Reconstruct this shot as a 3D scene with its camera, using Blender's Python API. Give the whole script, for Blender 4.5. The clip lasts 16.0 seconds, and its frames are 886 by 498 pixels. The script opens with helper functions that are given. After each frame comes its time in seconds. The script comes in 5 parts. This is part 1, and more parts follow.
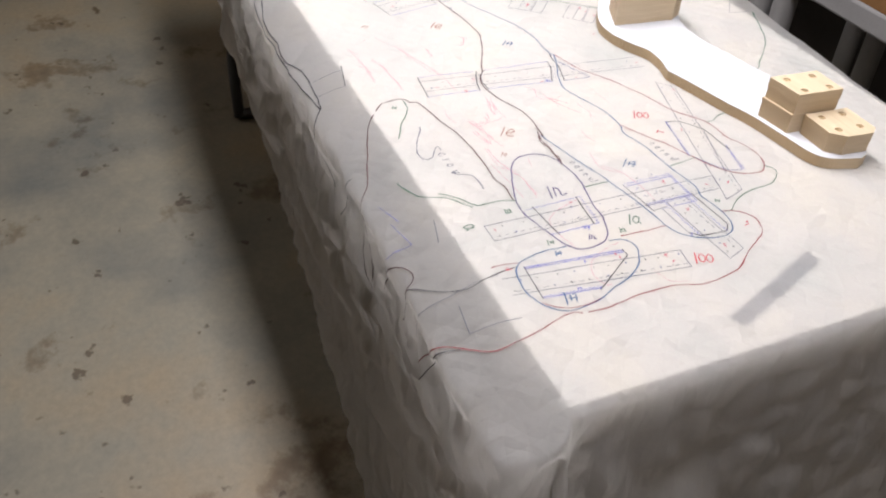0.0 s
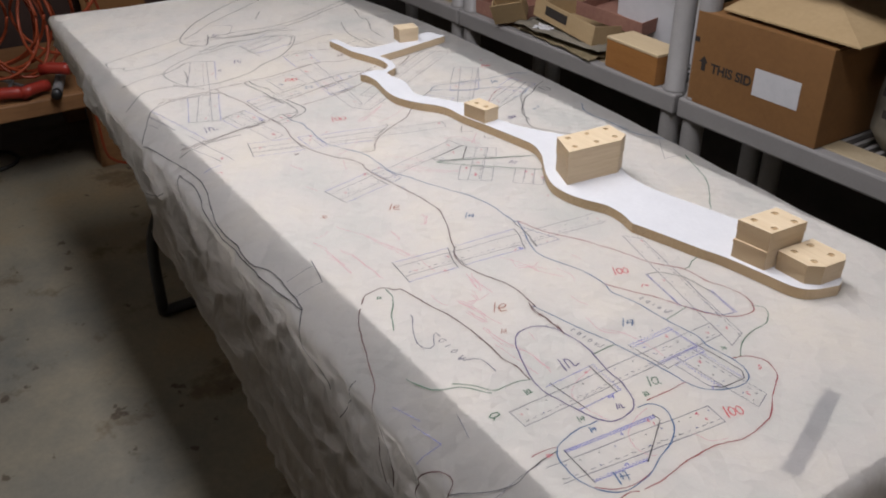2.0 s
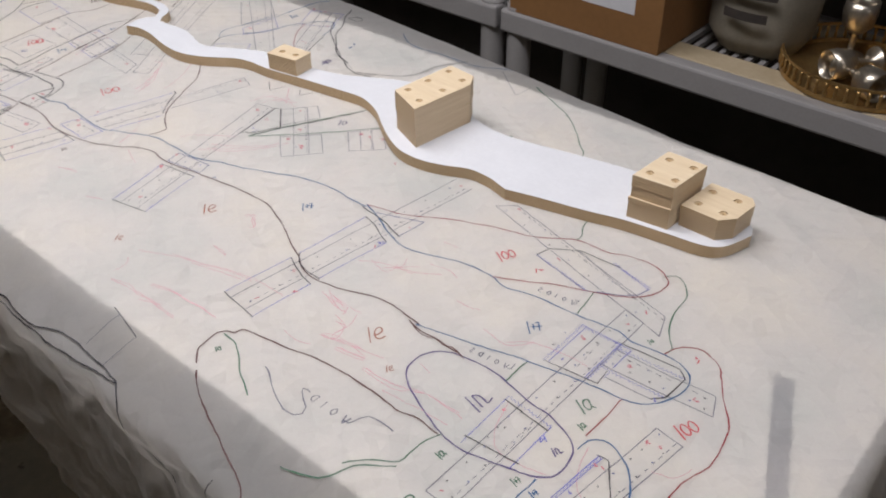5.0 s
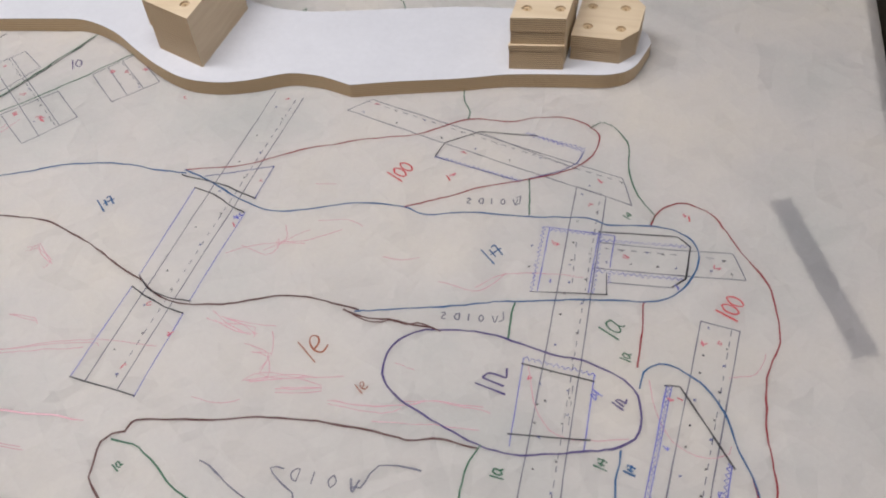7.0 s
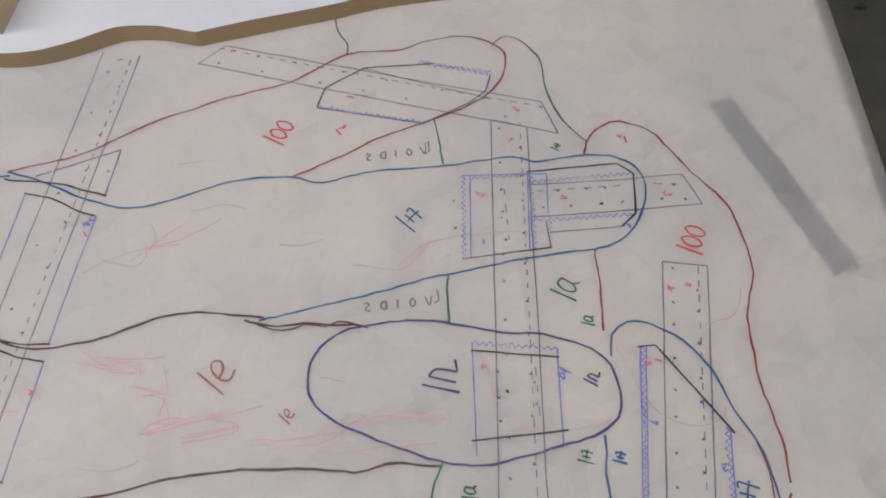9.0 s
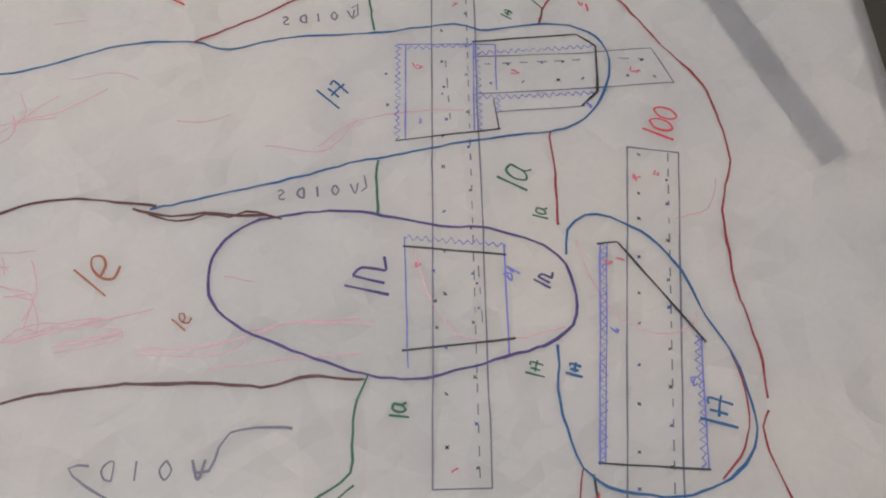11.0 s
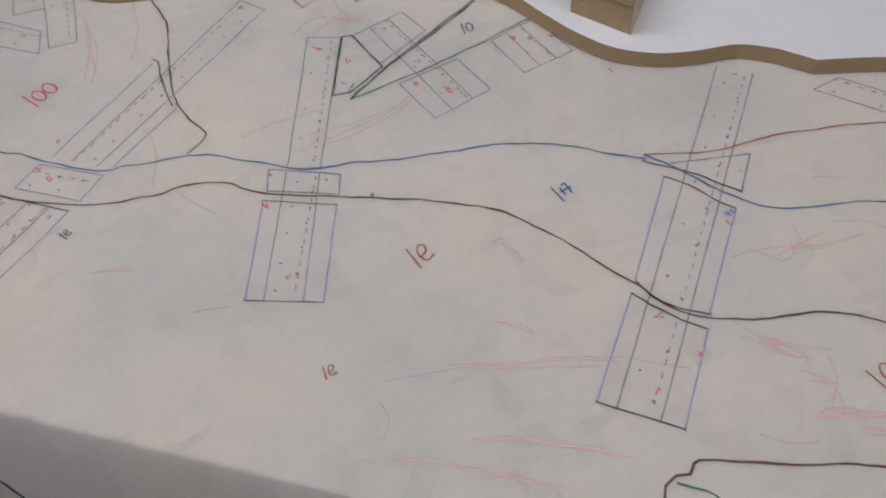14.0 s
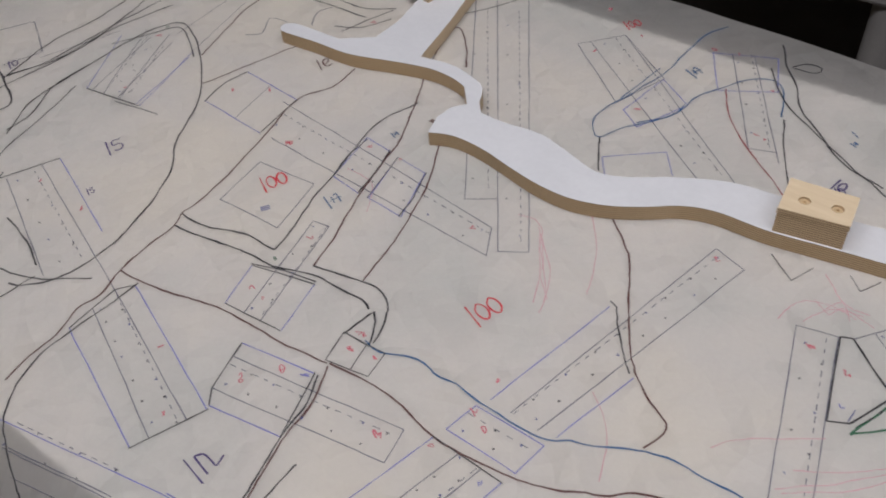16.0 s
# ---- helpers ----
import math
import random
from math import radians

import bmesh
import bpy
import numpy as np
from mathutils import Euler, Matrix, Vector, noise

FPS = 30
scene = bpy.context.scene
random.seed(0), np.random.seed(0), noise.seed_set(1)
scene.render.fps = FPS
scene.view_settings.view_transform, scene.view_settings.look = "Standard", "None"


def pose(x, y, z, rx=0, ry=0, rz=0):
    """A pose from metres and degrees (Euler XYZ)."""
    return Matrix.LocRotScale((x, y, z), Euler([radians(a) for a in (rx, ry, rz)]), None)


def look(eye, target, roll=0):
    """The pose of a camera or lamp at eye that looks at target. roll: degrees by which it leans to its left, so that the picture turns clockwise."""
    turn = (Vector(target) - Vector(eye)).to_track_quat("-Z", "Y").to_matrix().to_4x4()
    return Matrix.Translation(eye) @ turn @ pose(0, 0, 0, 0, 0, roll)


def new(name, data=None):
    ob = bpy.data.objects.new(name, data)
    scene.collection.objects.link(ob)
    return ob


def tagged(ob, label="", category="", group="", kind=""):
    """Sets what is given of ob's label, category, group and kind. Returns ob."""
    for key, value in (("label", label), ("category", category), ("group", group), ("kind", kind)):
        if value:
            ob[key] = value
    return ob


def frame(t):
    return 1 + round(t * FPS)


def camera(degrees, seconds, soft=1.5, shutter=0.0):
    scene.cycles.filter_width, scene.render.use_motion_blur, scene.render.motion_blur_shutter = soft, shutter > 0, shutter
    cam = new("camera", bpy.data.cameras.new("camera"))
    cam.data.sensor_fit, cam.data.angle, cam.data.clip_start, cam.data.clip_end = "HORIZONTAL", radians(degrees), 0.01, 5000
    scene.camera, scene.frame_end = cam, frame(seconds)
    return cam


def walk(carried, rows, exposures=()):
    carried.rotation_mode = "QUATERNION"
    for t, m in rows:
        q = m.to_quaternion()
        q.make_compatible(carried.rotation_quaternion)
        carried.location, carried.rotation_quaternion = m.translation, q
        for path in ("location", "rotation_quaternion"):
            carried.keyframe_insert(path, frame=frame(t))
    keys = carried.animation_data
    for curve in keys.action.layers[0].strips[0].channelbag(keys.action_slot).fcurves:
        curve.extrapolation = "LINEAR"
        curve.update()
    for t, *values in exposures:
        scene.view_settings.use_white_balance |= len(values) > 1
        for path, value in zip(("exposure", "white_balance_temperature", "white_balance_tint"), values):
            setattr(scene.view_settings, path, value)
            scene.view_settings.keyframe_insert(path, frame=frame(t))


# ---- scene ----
cam = camera(53.1, 16.0, soft=1.95, shutter=0.15)
PATH = [
    (0, (1.075, -0.365, 1.421), (-0.316, 0.289, 0.14), 3.2),
    (0.5, (0.997, -0.393, 1.427), (-0.404, 0.399, 0.239), 2.8),
    (1, (0.948, -0.435, 1.435), (-0.46, 0.44, 0.315), 0.4),
    (1.5, (0.939, -0.461, 1.439), (-0.499, 0.477, 0.411), 0.6),
    (2, (0.949, -0.471, 1.445), (-0.487, 0.487, 0.434), -0.1),
    (2.5, (0.964, -0.473, 1.45), (-0.474, 0.505, 0.461), -0.4),
    (3, (0.967, -0.486, 1.449), (-0.458, 0.512, 0.463), -0.5),
    (3.2, (0.966, -0.486, 1.446), (-0.442, 0.523, 0.448), -0.8),
    (5.3, (0.602, -0.326, 1.408), (-0.328, 0.94, 0.171), -2.2),
    (5.5, (0.561, -0.332, 1.404), (-0.275, 0.977, 0.145), -4.3),
    (6, (0.483, -0.301, 1.385), (-0.176, 1.039, 0.055), -6.4),
    (6.5, (0.414, -0.228, 1.347), (-0.099, 1.094, -0.064), -5.1),
    (7, (0.349, -0.198, 1.349), (0.01, 1.039, -0.185), -4.3),
    (7.5, (0.279, -0.203, 1.374), (0.09, 0.98, -0.226), -6.7),
    (8, (0.249, -0.167, 1.373), (0.146, 0.945, -0.287), -6.1),
    (8.5, (0.263, -0.112, 1.336), (0.181, 0.999, -0.325), -5.0),
    (9, (0.298, -0.076, 1.287), (0.254, 0.988, -0.406), -3.4),
    (9.5, (0.314, -0.047, 1.238), (0.32, 0.941, -0.5), -1.1),
    (9.7, (0.315, -0.041, 1.224), (0.358, 0.911, -0.534), 1.0),
    (11.8, (0.275, -0.071, 1.195), (0.346, 0.832, -0.588), 4.1),
    (12, (0.24, -0.085, 1.199), (0.275, 0.873, -0.557), 3.6),
    (12.5, (0.155, -0.121, 1.223), (0.068, 0.926, -0.479), 0.7),
    (13, (0.081, -0.16, 1.24), (-0.127, 0.942, -0.417), -2.1),
    (13.5, (0.011, -0.192, 1.268), (-0.308, 0.955, -0.339), -4.7),
    (14, (-0.05, -0.196, 1.289), (-0.465, 0.977, -0.277), -5.6),
    (14.5, (-0.133, -0.17, 1.3), (-0.666, 1.045, -0.196), -4.4),
    (15, (-0.216, -0.134, 1.313), (-0.893, 1.044, -0.155), -3.9),
    (15.5, (-0.272, -0.091, 1.327), (-1.082, 1.022, -0.124), -4.9),
    (16, (-0.322, -0.076, 1.337), (-1.225, 0.966, -0.112), -5.9),
]
EXPOSURES = [(0, 0.78), (0.5, 0.32), (1, 0.12), (1.5, -0.01), (2, 0.16), (3, 0.22), (5.5, 0.13), (6.5, 0.12), (7, -0.08), (9, -0.3), (12, -0.32), (13, -0.47), (14.5, -0.58), (15.5, -0.53), (16, -0.44)]
walk(cam, [(t, look(eye, target, roll)) for t, eye, target, roll in PATH], EXPOSURES)

# ---- world, light, exposure ----
world = bpy.data.worlds.new("room_air")
scene.world = world
world.use_nodes = True
world.node_tree.nodes["Background"].inputs[0].default_value = (0.9, 0.95, 1.0, 1)
world.node_tree.nodes["Background"].inputs[1].default_value = 0.02


def area_lamp(name, m, sx, sy, watts, colour):
    data = bpy.data.lights.new(name, "AREA")
    data.shape, data.size, data.size_y, data.energy, data.color = "RECTANGLE", sx, sy, watts, colour
    ob = new(name, data)
    ob.matrix_world = m
    return ob


# assumed unseen lamps: two over the table, two added fills for east faces and floor
LAMPS = ((-0.98, 0.20), (0.14, 0.20), (2.3, 0.20), (-2.3, -1.5))
for (x, y), watts, colour in zip(LAMPS, (20.0, 19.5, 5.0, 4.0), ((0.948, 0.938, 1.0), (0.948, 0.938, 1.0), (1.0, 0.93, 0.96), (1.0, 0.87, 0.70))):
    area_lamp("assumed_lamp", pose(x, y, 2.37), 1.25, 0.34, watts, colour)


# ---- materials ----
def material(name, rough=0.6, metal=0.0):
    m = bpy.data.materials.new(name)
    m.use_nodes = True
    b = m.node_tree.nodes["Principled BSDF"]
    b.inputs["Roughness"].default_value, b.inputs["Metallic"].default_value = rough, metal
    return m, m.node_tree, b


def node(tree, kind, **values):
    n = tree.nodes.new(kind)
    for key, value in values.items():
        if key in n.inputs:
            n.inputs[key].default_value = value
    return n


def ramp(tree, source, stops):
    r = tree.nodes.new("ShaderNodeValToRGB")
    while len(r.color_ramp.elements) < len(stops):
        r.color_ramp.elements.new(0.5)
    for e, (p, c) in zip(r.color_ramp.elements, stops):
        e.position, e.color = p, (*c, 1)
    tree.links.new(source, r.inputs[0])
    return r.outputs[0]


def noise_out(tree, scale, detail=4, rough=0.6, stretch=(1, 1, 1), object_space=True):
    co = tree.nodes.new("ShaderNodeTexCoord")
    mp = node(tree, "ShaderNodeMapping", Scale=stretch)
    nz = node(tree, "ShaderNodeTexNoise", Scale=scale, Detail=detail, Roughness=rough)
    tree.links.new(co.outputs["Object"], mp.inputs[0])
    tree.links.new(mp.outputs[0], nz.inputs["Vector"])
    return nz.outputs[0]


def mix(tree, fac, a, b, blend="MIX"):
    n = tree.nodes.new("ShaderNodeMix")
    n.data_type, n.blend_type = "RGBA", blend
    for slot, value in ((0, fac), (6, a), (7, b)):
        if isinstance(value, bpy.types.NodeSocket):
            tree.links.new(value, n.inputs[slot])
        else:
            n.inputs[slot].default_value = value if slot == 0 else (*value, 1)
    return n.outputs[2]


def bump(tree, bsdf, height, strength=0.3, distance=0.002):
    n = node(tree, "ShaderNodeBump", Strength=strength, Distance=distance)
    tree.links.new(height, n.inputs["Height"])
    tree.links.new(n.outputs[0], bsdf.inputs["Normal"])


def mottled(name, dark, light, scale, rough=0.6, metal=0.0, stretch=(1, 1, 1), relief=0.2, fine=8.0):
    """A surface of two colours at two scales, with fine relief."""
    m, tree, b = material(name, rough, metal)
    coarse = noise_out(tree, scale, 5, 0.6, stretch)
    small = noise_out(tree, scale * fine, 3, 0.6, stretch)
    c = mix(tree, 0.35, ramp(tree, coarse, ((0.3, dark), (0.7, light))), ramp(tree, small, ((0.3, dark), (0.7, light))))
    tree.links.new(c, b.inputs["Base Color"])
    if relief:
        bump(tree, b, small, relief, 0.0015)
    return m


def paper_material():
    m, tree, b = material("tracing_paper", 0.75)
    big = noise_out(tree, 5, 4, 0.6)
    small = noise_out(tree, 260, 3, 0.7)
    c = mix(tree, 0.3, ramp(tree, big, ((0.3, (0.74, 0.745, 0.72)), (0.5, (0.835, 0.81, 0.78)), (0.7, (0.88, 0.84, 0.775)))),
            ramp(tree, small, ((0.3, (0.78, 0.75, 0.73)), (0.7, (0.87, 0.845, 0.82)))))
    tree.links.new(c, b.inputs["Base Color"])
    co = tree.nodes.new("ShaderNodeTexCoord")
    height = None
    for turn, scale, weight in ((20, 2.6, 1.0), (78, 3.7, 0.8), (-38, 3.1, 0.9), (125, 7.5, 0.45), (8, 9.0, 0.4), (55, 16.0, 0.22)):
        way = node(tree, "ShaderNodeMapping", Rotation=(0.3, 0.4, radians(turn)))
        wave = node(tree, "ShaderNodeTexWave", Scale=scale, Distortion=5.0, Detail=2.5)
        wave.inputs["Detail Scale"].default_value = 1.3
        wave.wave_profile = "TRI"
        tree.links.new(co.outputs["Object"], way.inputs[0])
        tree.links.new(way.outputs[0], wave.inputs["Vector"])
        add = tree.nodes.new("ShaderNodeMath")
        add.operation = "MULTIPLY_ADD"
        add.inputs[1].default_value = weight
        tree.links.new(wave.outputs["Fac"], add.inputs[0])
        if height is not None:
            tree.links.new(height, add.inputs[2])
        else:
            add.inputs[2].default_value = 0.0
        height = add.outputs[0]
    # sharp crumples where the sheet hangs below the table's edge
    place = tree.nodes.new("ShaderNodeSeparateXYZ")
    tree.links.new(co.outputs["Object"], place.inputs[0])
    hang = node(tree, "ShaderNodeMapRange")
    for key, value in (("From Min", 0.692), ("From Max", 0.737), ("To Min", 1.0), ("To Max", 0.22)):
        hang.inputs[key].default_value = value
    tree.links.new(place.outputs["Z"], hang.inputs["Value"])
    warp = node(tree, "ShaderNodeTexNoise", Scale=7.0, Detail=3.0)
    tree.links.new(co.outputs["Object"], warp.inputs["Vector"])
    shift = tree.nodes.new("ShaderNodeVectorMath")
    shift.operation = "MULTIPLY_ADD"
    shift.inputs[1].default_value = (0.16, 0.16, 0.16)
    tree.links.new(warp.outputs["Color"], shift.inputs[0])
    tree.links.new(co.outputs["Object"], shift.inputs[2])
    for scale, weight in ((6.0, 2.6), (14.0, 1.2)):
        cell = node(tree, "ShaderNodeTexVoronoi", Scale=scale)
        tree.links.new(shift.outputs[0], cell.inputs["Vector"])
        strong = tree.nodes.new("ShaderNodeMath")
        strong.operation = "MULTIPLY"
        tree.links.new(cell.outputs["Distance"], strong.inputs[0])
        tree.links.new(hang.outputs[0], strong.inputs[1])
        add = tree.nodes.new("ShaderNodeMath")
        add.operation = "MULTIPLY_ADD"
        add.inputs[1].default_value = weight
        tree.links.new(strong.outputs[0], add.inputs[0])
        tree.links.new(height, add.inputs[2])
        height = add.outputs[0]
    bump(tree, b, height, 1.0, 0.0048)
    sheer = tree.nodes.new("ShaderNodeBsdfTranslucent")
    tree.links.new(c, sheer.inputs["Color"])
    tree.links.new(b.inputs["Normal"].links[0].from_socket, sheer.inputs["Normal"])
    both = tree.nodes.new("ShaderNodeMixShader")
    both.inputs[0].default_value = 0.79
    out = tree.nodes["Material Output"]
    tree.links.new(b.outputs[0], both.inputs[1])
    tree.links.new(sheer.outputs[0], both.inputs[2])
    tree.links.new(both.outputs[0], out.inputs[0])
    return m


def plywood_material(name, face=False, lines=1.0):
    """Birch plywood: plies show as thin dark lines on the sawn sides, long grain on the faces."""
    m, tree, b = material(name, 0.55)
    grain = noise_out(tree, 14, 5, 0.65, (1, 9, 1) if face else (1.2, 1.2, 15))
    wood = ramp(tree, grain, ((0.25, (0.64, 0.49, 0.31)), (0.75, (0.77, 0.63, 0.44))))
    if not face:
        co = tree.nodes.new("ShaderNodeTexCoord")
        split = tree.nodes.new("ShaderNodeSeparateXYZ")
        tree.links.new(co.outputs["Object"], split.inputs[0])
        wobble = noise_out(tree, 30, 2, 0.5, (1, 1, 0.2))
        a = node(tree, "ShaderNodeMath")
        a.operation = "MULTIPLY_ADD"
        a.inputs[1].default_value, a.inputs[2].default_value = 2500.0, 0
        tree.links.new(split.outputs[2], a.inputs[0])
        add = tree.nodes.new("ShaderNodeMath")
        add.operation = "ADD"
        tree.links.new(a.outputs[0], add.inputs[0])
        tree.links.new(wobble, add.inputs[1])
        wave = tree.nodes.new("ShaderNodeMath")
        wave.operation = "SINE"
        tree.links.new(add.outputs[0], wave.inputs[0])
        plies = ramp(tree, wave.outputs[0], ((0.0, (0.56, 0.41, 0.24)), (0.62, (0.45, 0.31, 0.165)), (0.92, tuple(a + (c - a) * lines for a, c in zip((0.33, 0.21, 0.10), (0.13, 0.07, 0.032))))))
        # end grain on the sides across the board's length, long grain on the others
        geo = tree.nodes.new("ShaderNodeTexCoord")
        way = tree.nodes.new("ShaderNodeSeparateXYZ")
        tree.links.new(geo.outputs["Normal"], way.inputs[0])
        size = tree.nodes.new("ShaderNodeMath")
        size.operation = "ABSOLUTE"
        tree.links.new(way.outputs[1], size.inputs[0])
        end = ramp(tree, size.outputs[0], ((0.3, (0.16, 0.16, 0.16)), (0.9, (0.92, 0.92, 0.92))))
        wood = mix(tree, end, wood, plies)
        bump(tree, b, wave.outputs[0], 0.25, 0.0006)
    else:
        bump(tree, b, grain, 0.15, 0.0006)
    tree.links.new(wood, b.inputs["Base Color"])
    return m


def concrete_material():
    m, tree, b = material("stained_concrete", 0.5)
    big = noise_out(tree, 1.1, 5, 0.65)
    mid = noise_out(tree, 2.8, 6, 0.66)
    fine = noise_out(tree, 60, 4, 0.7)
    base = ramp(tree, big, ((0.35, (0.12, 0.12, 0.105)), (0.5, (0.205, 0.185, 0.14)), (0.66, (0.25, 0.192, 0.118))))
    spots = ramp(tree, mid, ((0.56, (1, 1, 1)), (0.61, (0.66, 0.58, 0.5)), (0.72, (0.42, 0.35, 0.28))))
    grit = ramp(tree, fine, ((0.25, (0.86, 0.86, 0.86)), (0.7, (1.08, 1.07, 1.05))))
    drops = ramp(tree, noise_out(tree, 13, 3, 0.6), ((0.655, (1, 1, 1)), (0.69, (0.42, 0.36, 0.3))))
    c = mix(tree, 1.0, mix(tree, 1.0, base, spots, "MULTIPLY"), grit, "MULTIPLY")
    c = mix(tree, 1.0, c, drops, "MULTIPLY")
    tree.links.new(c, b.inputs["Base Color"])
    gloss = ramp(tree, mid, ((0.3, (0.38, 0.38, 0.38)), (0.7, (0.62, 0.62, 0.62))))
    tree.links.new(gloss, b.inputs["Roughness"])
    bump(tree, b, fine, 0.25, 0.002)
    return m


PAPER = paper_material()
PLY_EDGE = plywood_material("plywood_edge", False, 0.85)
PLY_FACE = plywood_material("plywood_face", True)
BOARD_EDGE = plywood_material("plywood_board_edge", False, 0.35)
PLUG = mottled("dark_end_grain", (0.48, 0.33, 0.18), (0.62, 0.46, 0.27), 120, 0.7, relief=0.1)
CONCRETE = concrete_material()
WHITE_SHEET = mottled("white_pattern_paper", (0.63, 0.63, 0.645), (0.69, 0.69, 0.705), 20, 0.7, relief=0.1)
TABLE_WHITE = mottled("white_moulded_plastic", (0.74, 0.73, 0.70), (0.82, 0.81, 0.78), 12, 0.5, relief=0.1)
SHELF_GREY = mottled("pale_grey_plastic", (0.215, 0.205, 0.20), (0.275, 0.262, 0.252), 6, 0.5, relief=0.15, fine=30)
SHELF_DUSTY = mottled("dusty_cream_plastic", (0.30, 0.235, 0.14), (0.42, 0.34, 0.23), 7, 0.7, relief=0.15, fine=12)
CARD = mottled("brown_cardboard", (0.165, 0.076, 0.022), (0.225, 0.107, 0.033), 5, 0.8, relief=0.1, fine=20)
CARD_PALE = mottled("pale_cardboard", (0.36, 0.25, 0.125), (0.46, 0.33, 0.18), 6, 0.8, relief=0.1, fine=15)
BLACK_STEEL = mottled("black_painted_steel", (0.012, 0.012, 0.013), (0.025, 0.025, 0.026), 20, 0.4, relief=0.05)
STEEL = mottled("dull_steel", (0.20, 0.20, 0.20), (0.27, 0.27, 0.275), 30, 0.5, 0.0, relief=0.1)
RULE_STEEL = mottled("satin_steel", (0.29, 0.29, 0.31), (0.37, 0.37, 0.385), 30, 0.5, 0.0, relief=0.1)
# the lack of light on the far walls is put into this low colour
DARK_WALL = mottled("unlit_wall_tone", (0.05, 0.044, 0.042), (0.08, 0.07, 0.066), 2, 0.8, relief=0.2)
PALE_WALL = mottled("dusty_plaster", (0.20, 0.17, 0.14), (0.27, 0.23, 0.19), 2, 0.85, relief=0.2)
CEILING_WHITE = mottled("ceiling_board", (0.45, 0.43, 0.40), (0.55, 0.53, 0.50), 3, 0.85, relief=0.1)
INK = {}
for key, colour in (("black", (0.012, 0.010, 0.014)), ("brown", (0.085, 0.019, 0.013)), ("blue", (0.025, 0.05, 0.24)),
                    ("rose", (0.62, 0.16, 0.20)), ("teal", (0.0, 0.085, 0.23)), ("green", (0.008, 0.11, 0.045)), ("purple", (0.05, 0.025, 0.15)),
                    ("violet", (0.16, 0.17, 0.50)), ("red", (0.60, 0.035, 0.05)), ("pink", (0.74, 0.41, 0.46)),
                    ("maroon", (0.27, 0.014, 0.02)), ("pencil", (0.15, 0.145, 0.185)), ("orange", (0.33, 0.09, 0.03))):
    mat, tree, b = material("ink_" + key, 0.6)
    worn = noise_out(tree, 160, 3, 0.7)
    tree.links.new(ramp(tree, worn, ((0.35, colour), (0.8, tuple(0.85 * c + 0.05 for c in colour)))), b.inputs["Base Color"])
    INK[key] = mat


# ---- mesh helpers ----
def part(name, bm, mat, parent=None, label="", smooth=False):
    """Links a bmesh as one mesh object, under a parent if one is given."""
    me = bpy.data.meshes.new(name)
    bm.normal_update()
    bm.to_mesh(me)
    bm.free()
    for p in me.polygons:
        p.use_smooth = smooth
    me.materials.append(mat)
    ob = new(name, me)
    ob.parent = parent
    if label:
        tagged(ob, label)
    return ob


def thing(name, label, category, m=None, group="", kind=""):
    ob = new(name)
    ob.empty_display_size = 0.05
    if m:
        ob.matrix_world = m
    return tagged(ob, label, category, group, kind)


def box(x0, x1, y0, y1, z0, z1, bevel=0.0, bm=None):
    own = bm is None
    bm = bm or bmesh.new()
    vs = bmesh.ops.create_cube(bm, size=1)["verts"]
    for v in vs:
        v.co = Vector(((x0 + x1) / 2 + v.co.x * (x1 - x0), (y0 + y1) / 2 + v.co.y * (y1 - y0), (z0 + z1) / 2 + v.co.z * (z1 - z0)))
    if bevel:
        edges = list({e for v in vs for e in v.link_edges})
        bmesh.ops.bevel(bm, geom=edges, offset=bevel, segments=2, affect="EDGES", profile=0.5)
    return bm


def smooth_line(pts, step, closed=False):
    """Points along a Catmull-Rom line through pts, about step apart."""
    p = [Vector(q) for q in pts]
    n = len(p)
    if n < 3 and not closed:
        k = max(1, int((p[1] - p[0]).length / step))
        return [p[0].lerp(p[1], i / k) for i in range(k + 1)]
    out = []
    for i in range(n if closed else n - 1):
        if closed:
            a, b, c, d = p[i - 1], p[i], p[(i + 1) % n], p[(i + 2) % n]
        else:
            a, b, c, d = p[max(i - 1, 0)], p[i], p[i + 1], p[min(i + 2, n - 1)]
        k = max(1, int((c - b).length / step))
        for j in range(k):
            t = j / k
            out.append(0.5 * (2 * b + (c - a) * t + (2 * a - 5 * b + 4 * c - d) * t * t + (3 * b - a - 3 * c + d) * t ** 3))
    if not closed:
        out.append(p[-1])
    return out


def tube(pts, radius, sides=10, step=0.03, smooth=True, bm=None):
    """A round bar along a line through pts."""
    bm = bm or bmesh.new()
    line = smooth_line(pts, step) if smooth else [Vector(p) for p in pts]
    rings, up = [], Vector((0.31, 0.17, 0.93)).normalized()
    for i, p in enumerate(line):
        way = (line[min(i + 1, len(line) - 1)] - line[max(i - 1, 0)]).normalized()
        side = way.cross(up)
        side = side.normalized() if side.length > 1e-4 else Vector((1, 0, 0))
        top = side.cross(way)
        rings.append([bm.verts.new(p + radius * (math.cos(a) * side + math.sin(a) * top)) for a in (2 * math.pi * k / sides for k in range(sides))])
    for r, s in zip(rings, rings[1:]):
        for k in range(sides):
            bm.faces.new((r[k], r[(k + 1) % sides], s[(k + 1) % sides], s[k]))
    bm.faces.new(rings[0][::-1])
    bm.faces.new(rings[-1])
    return bm


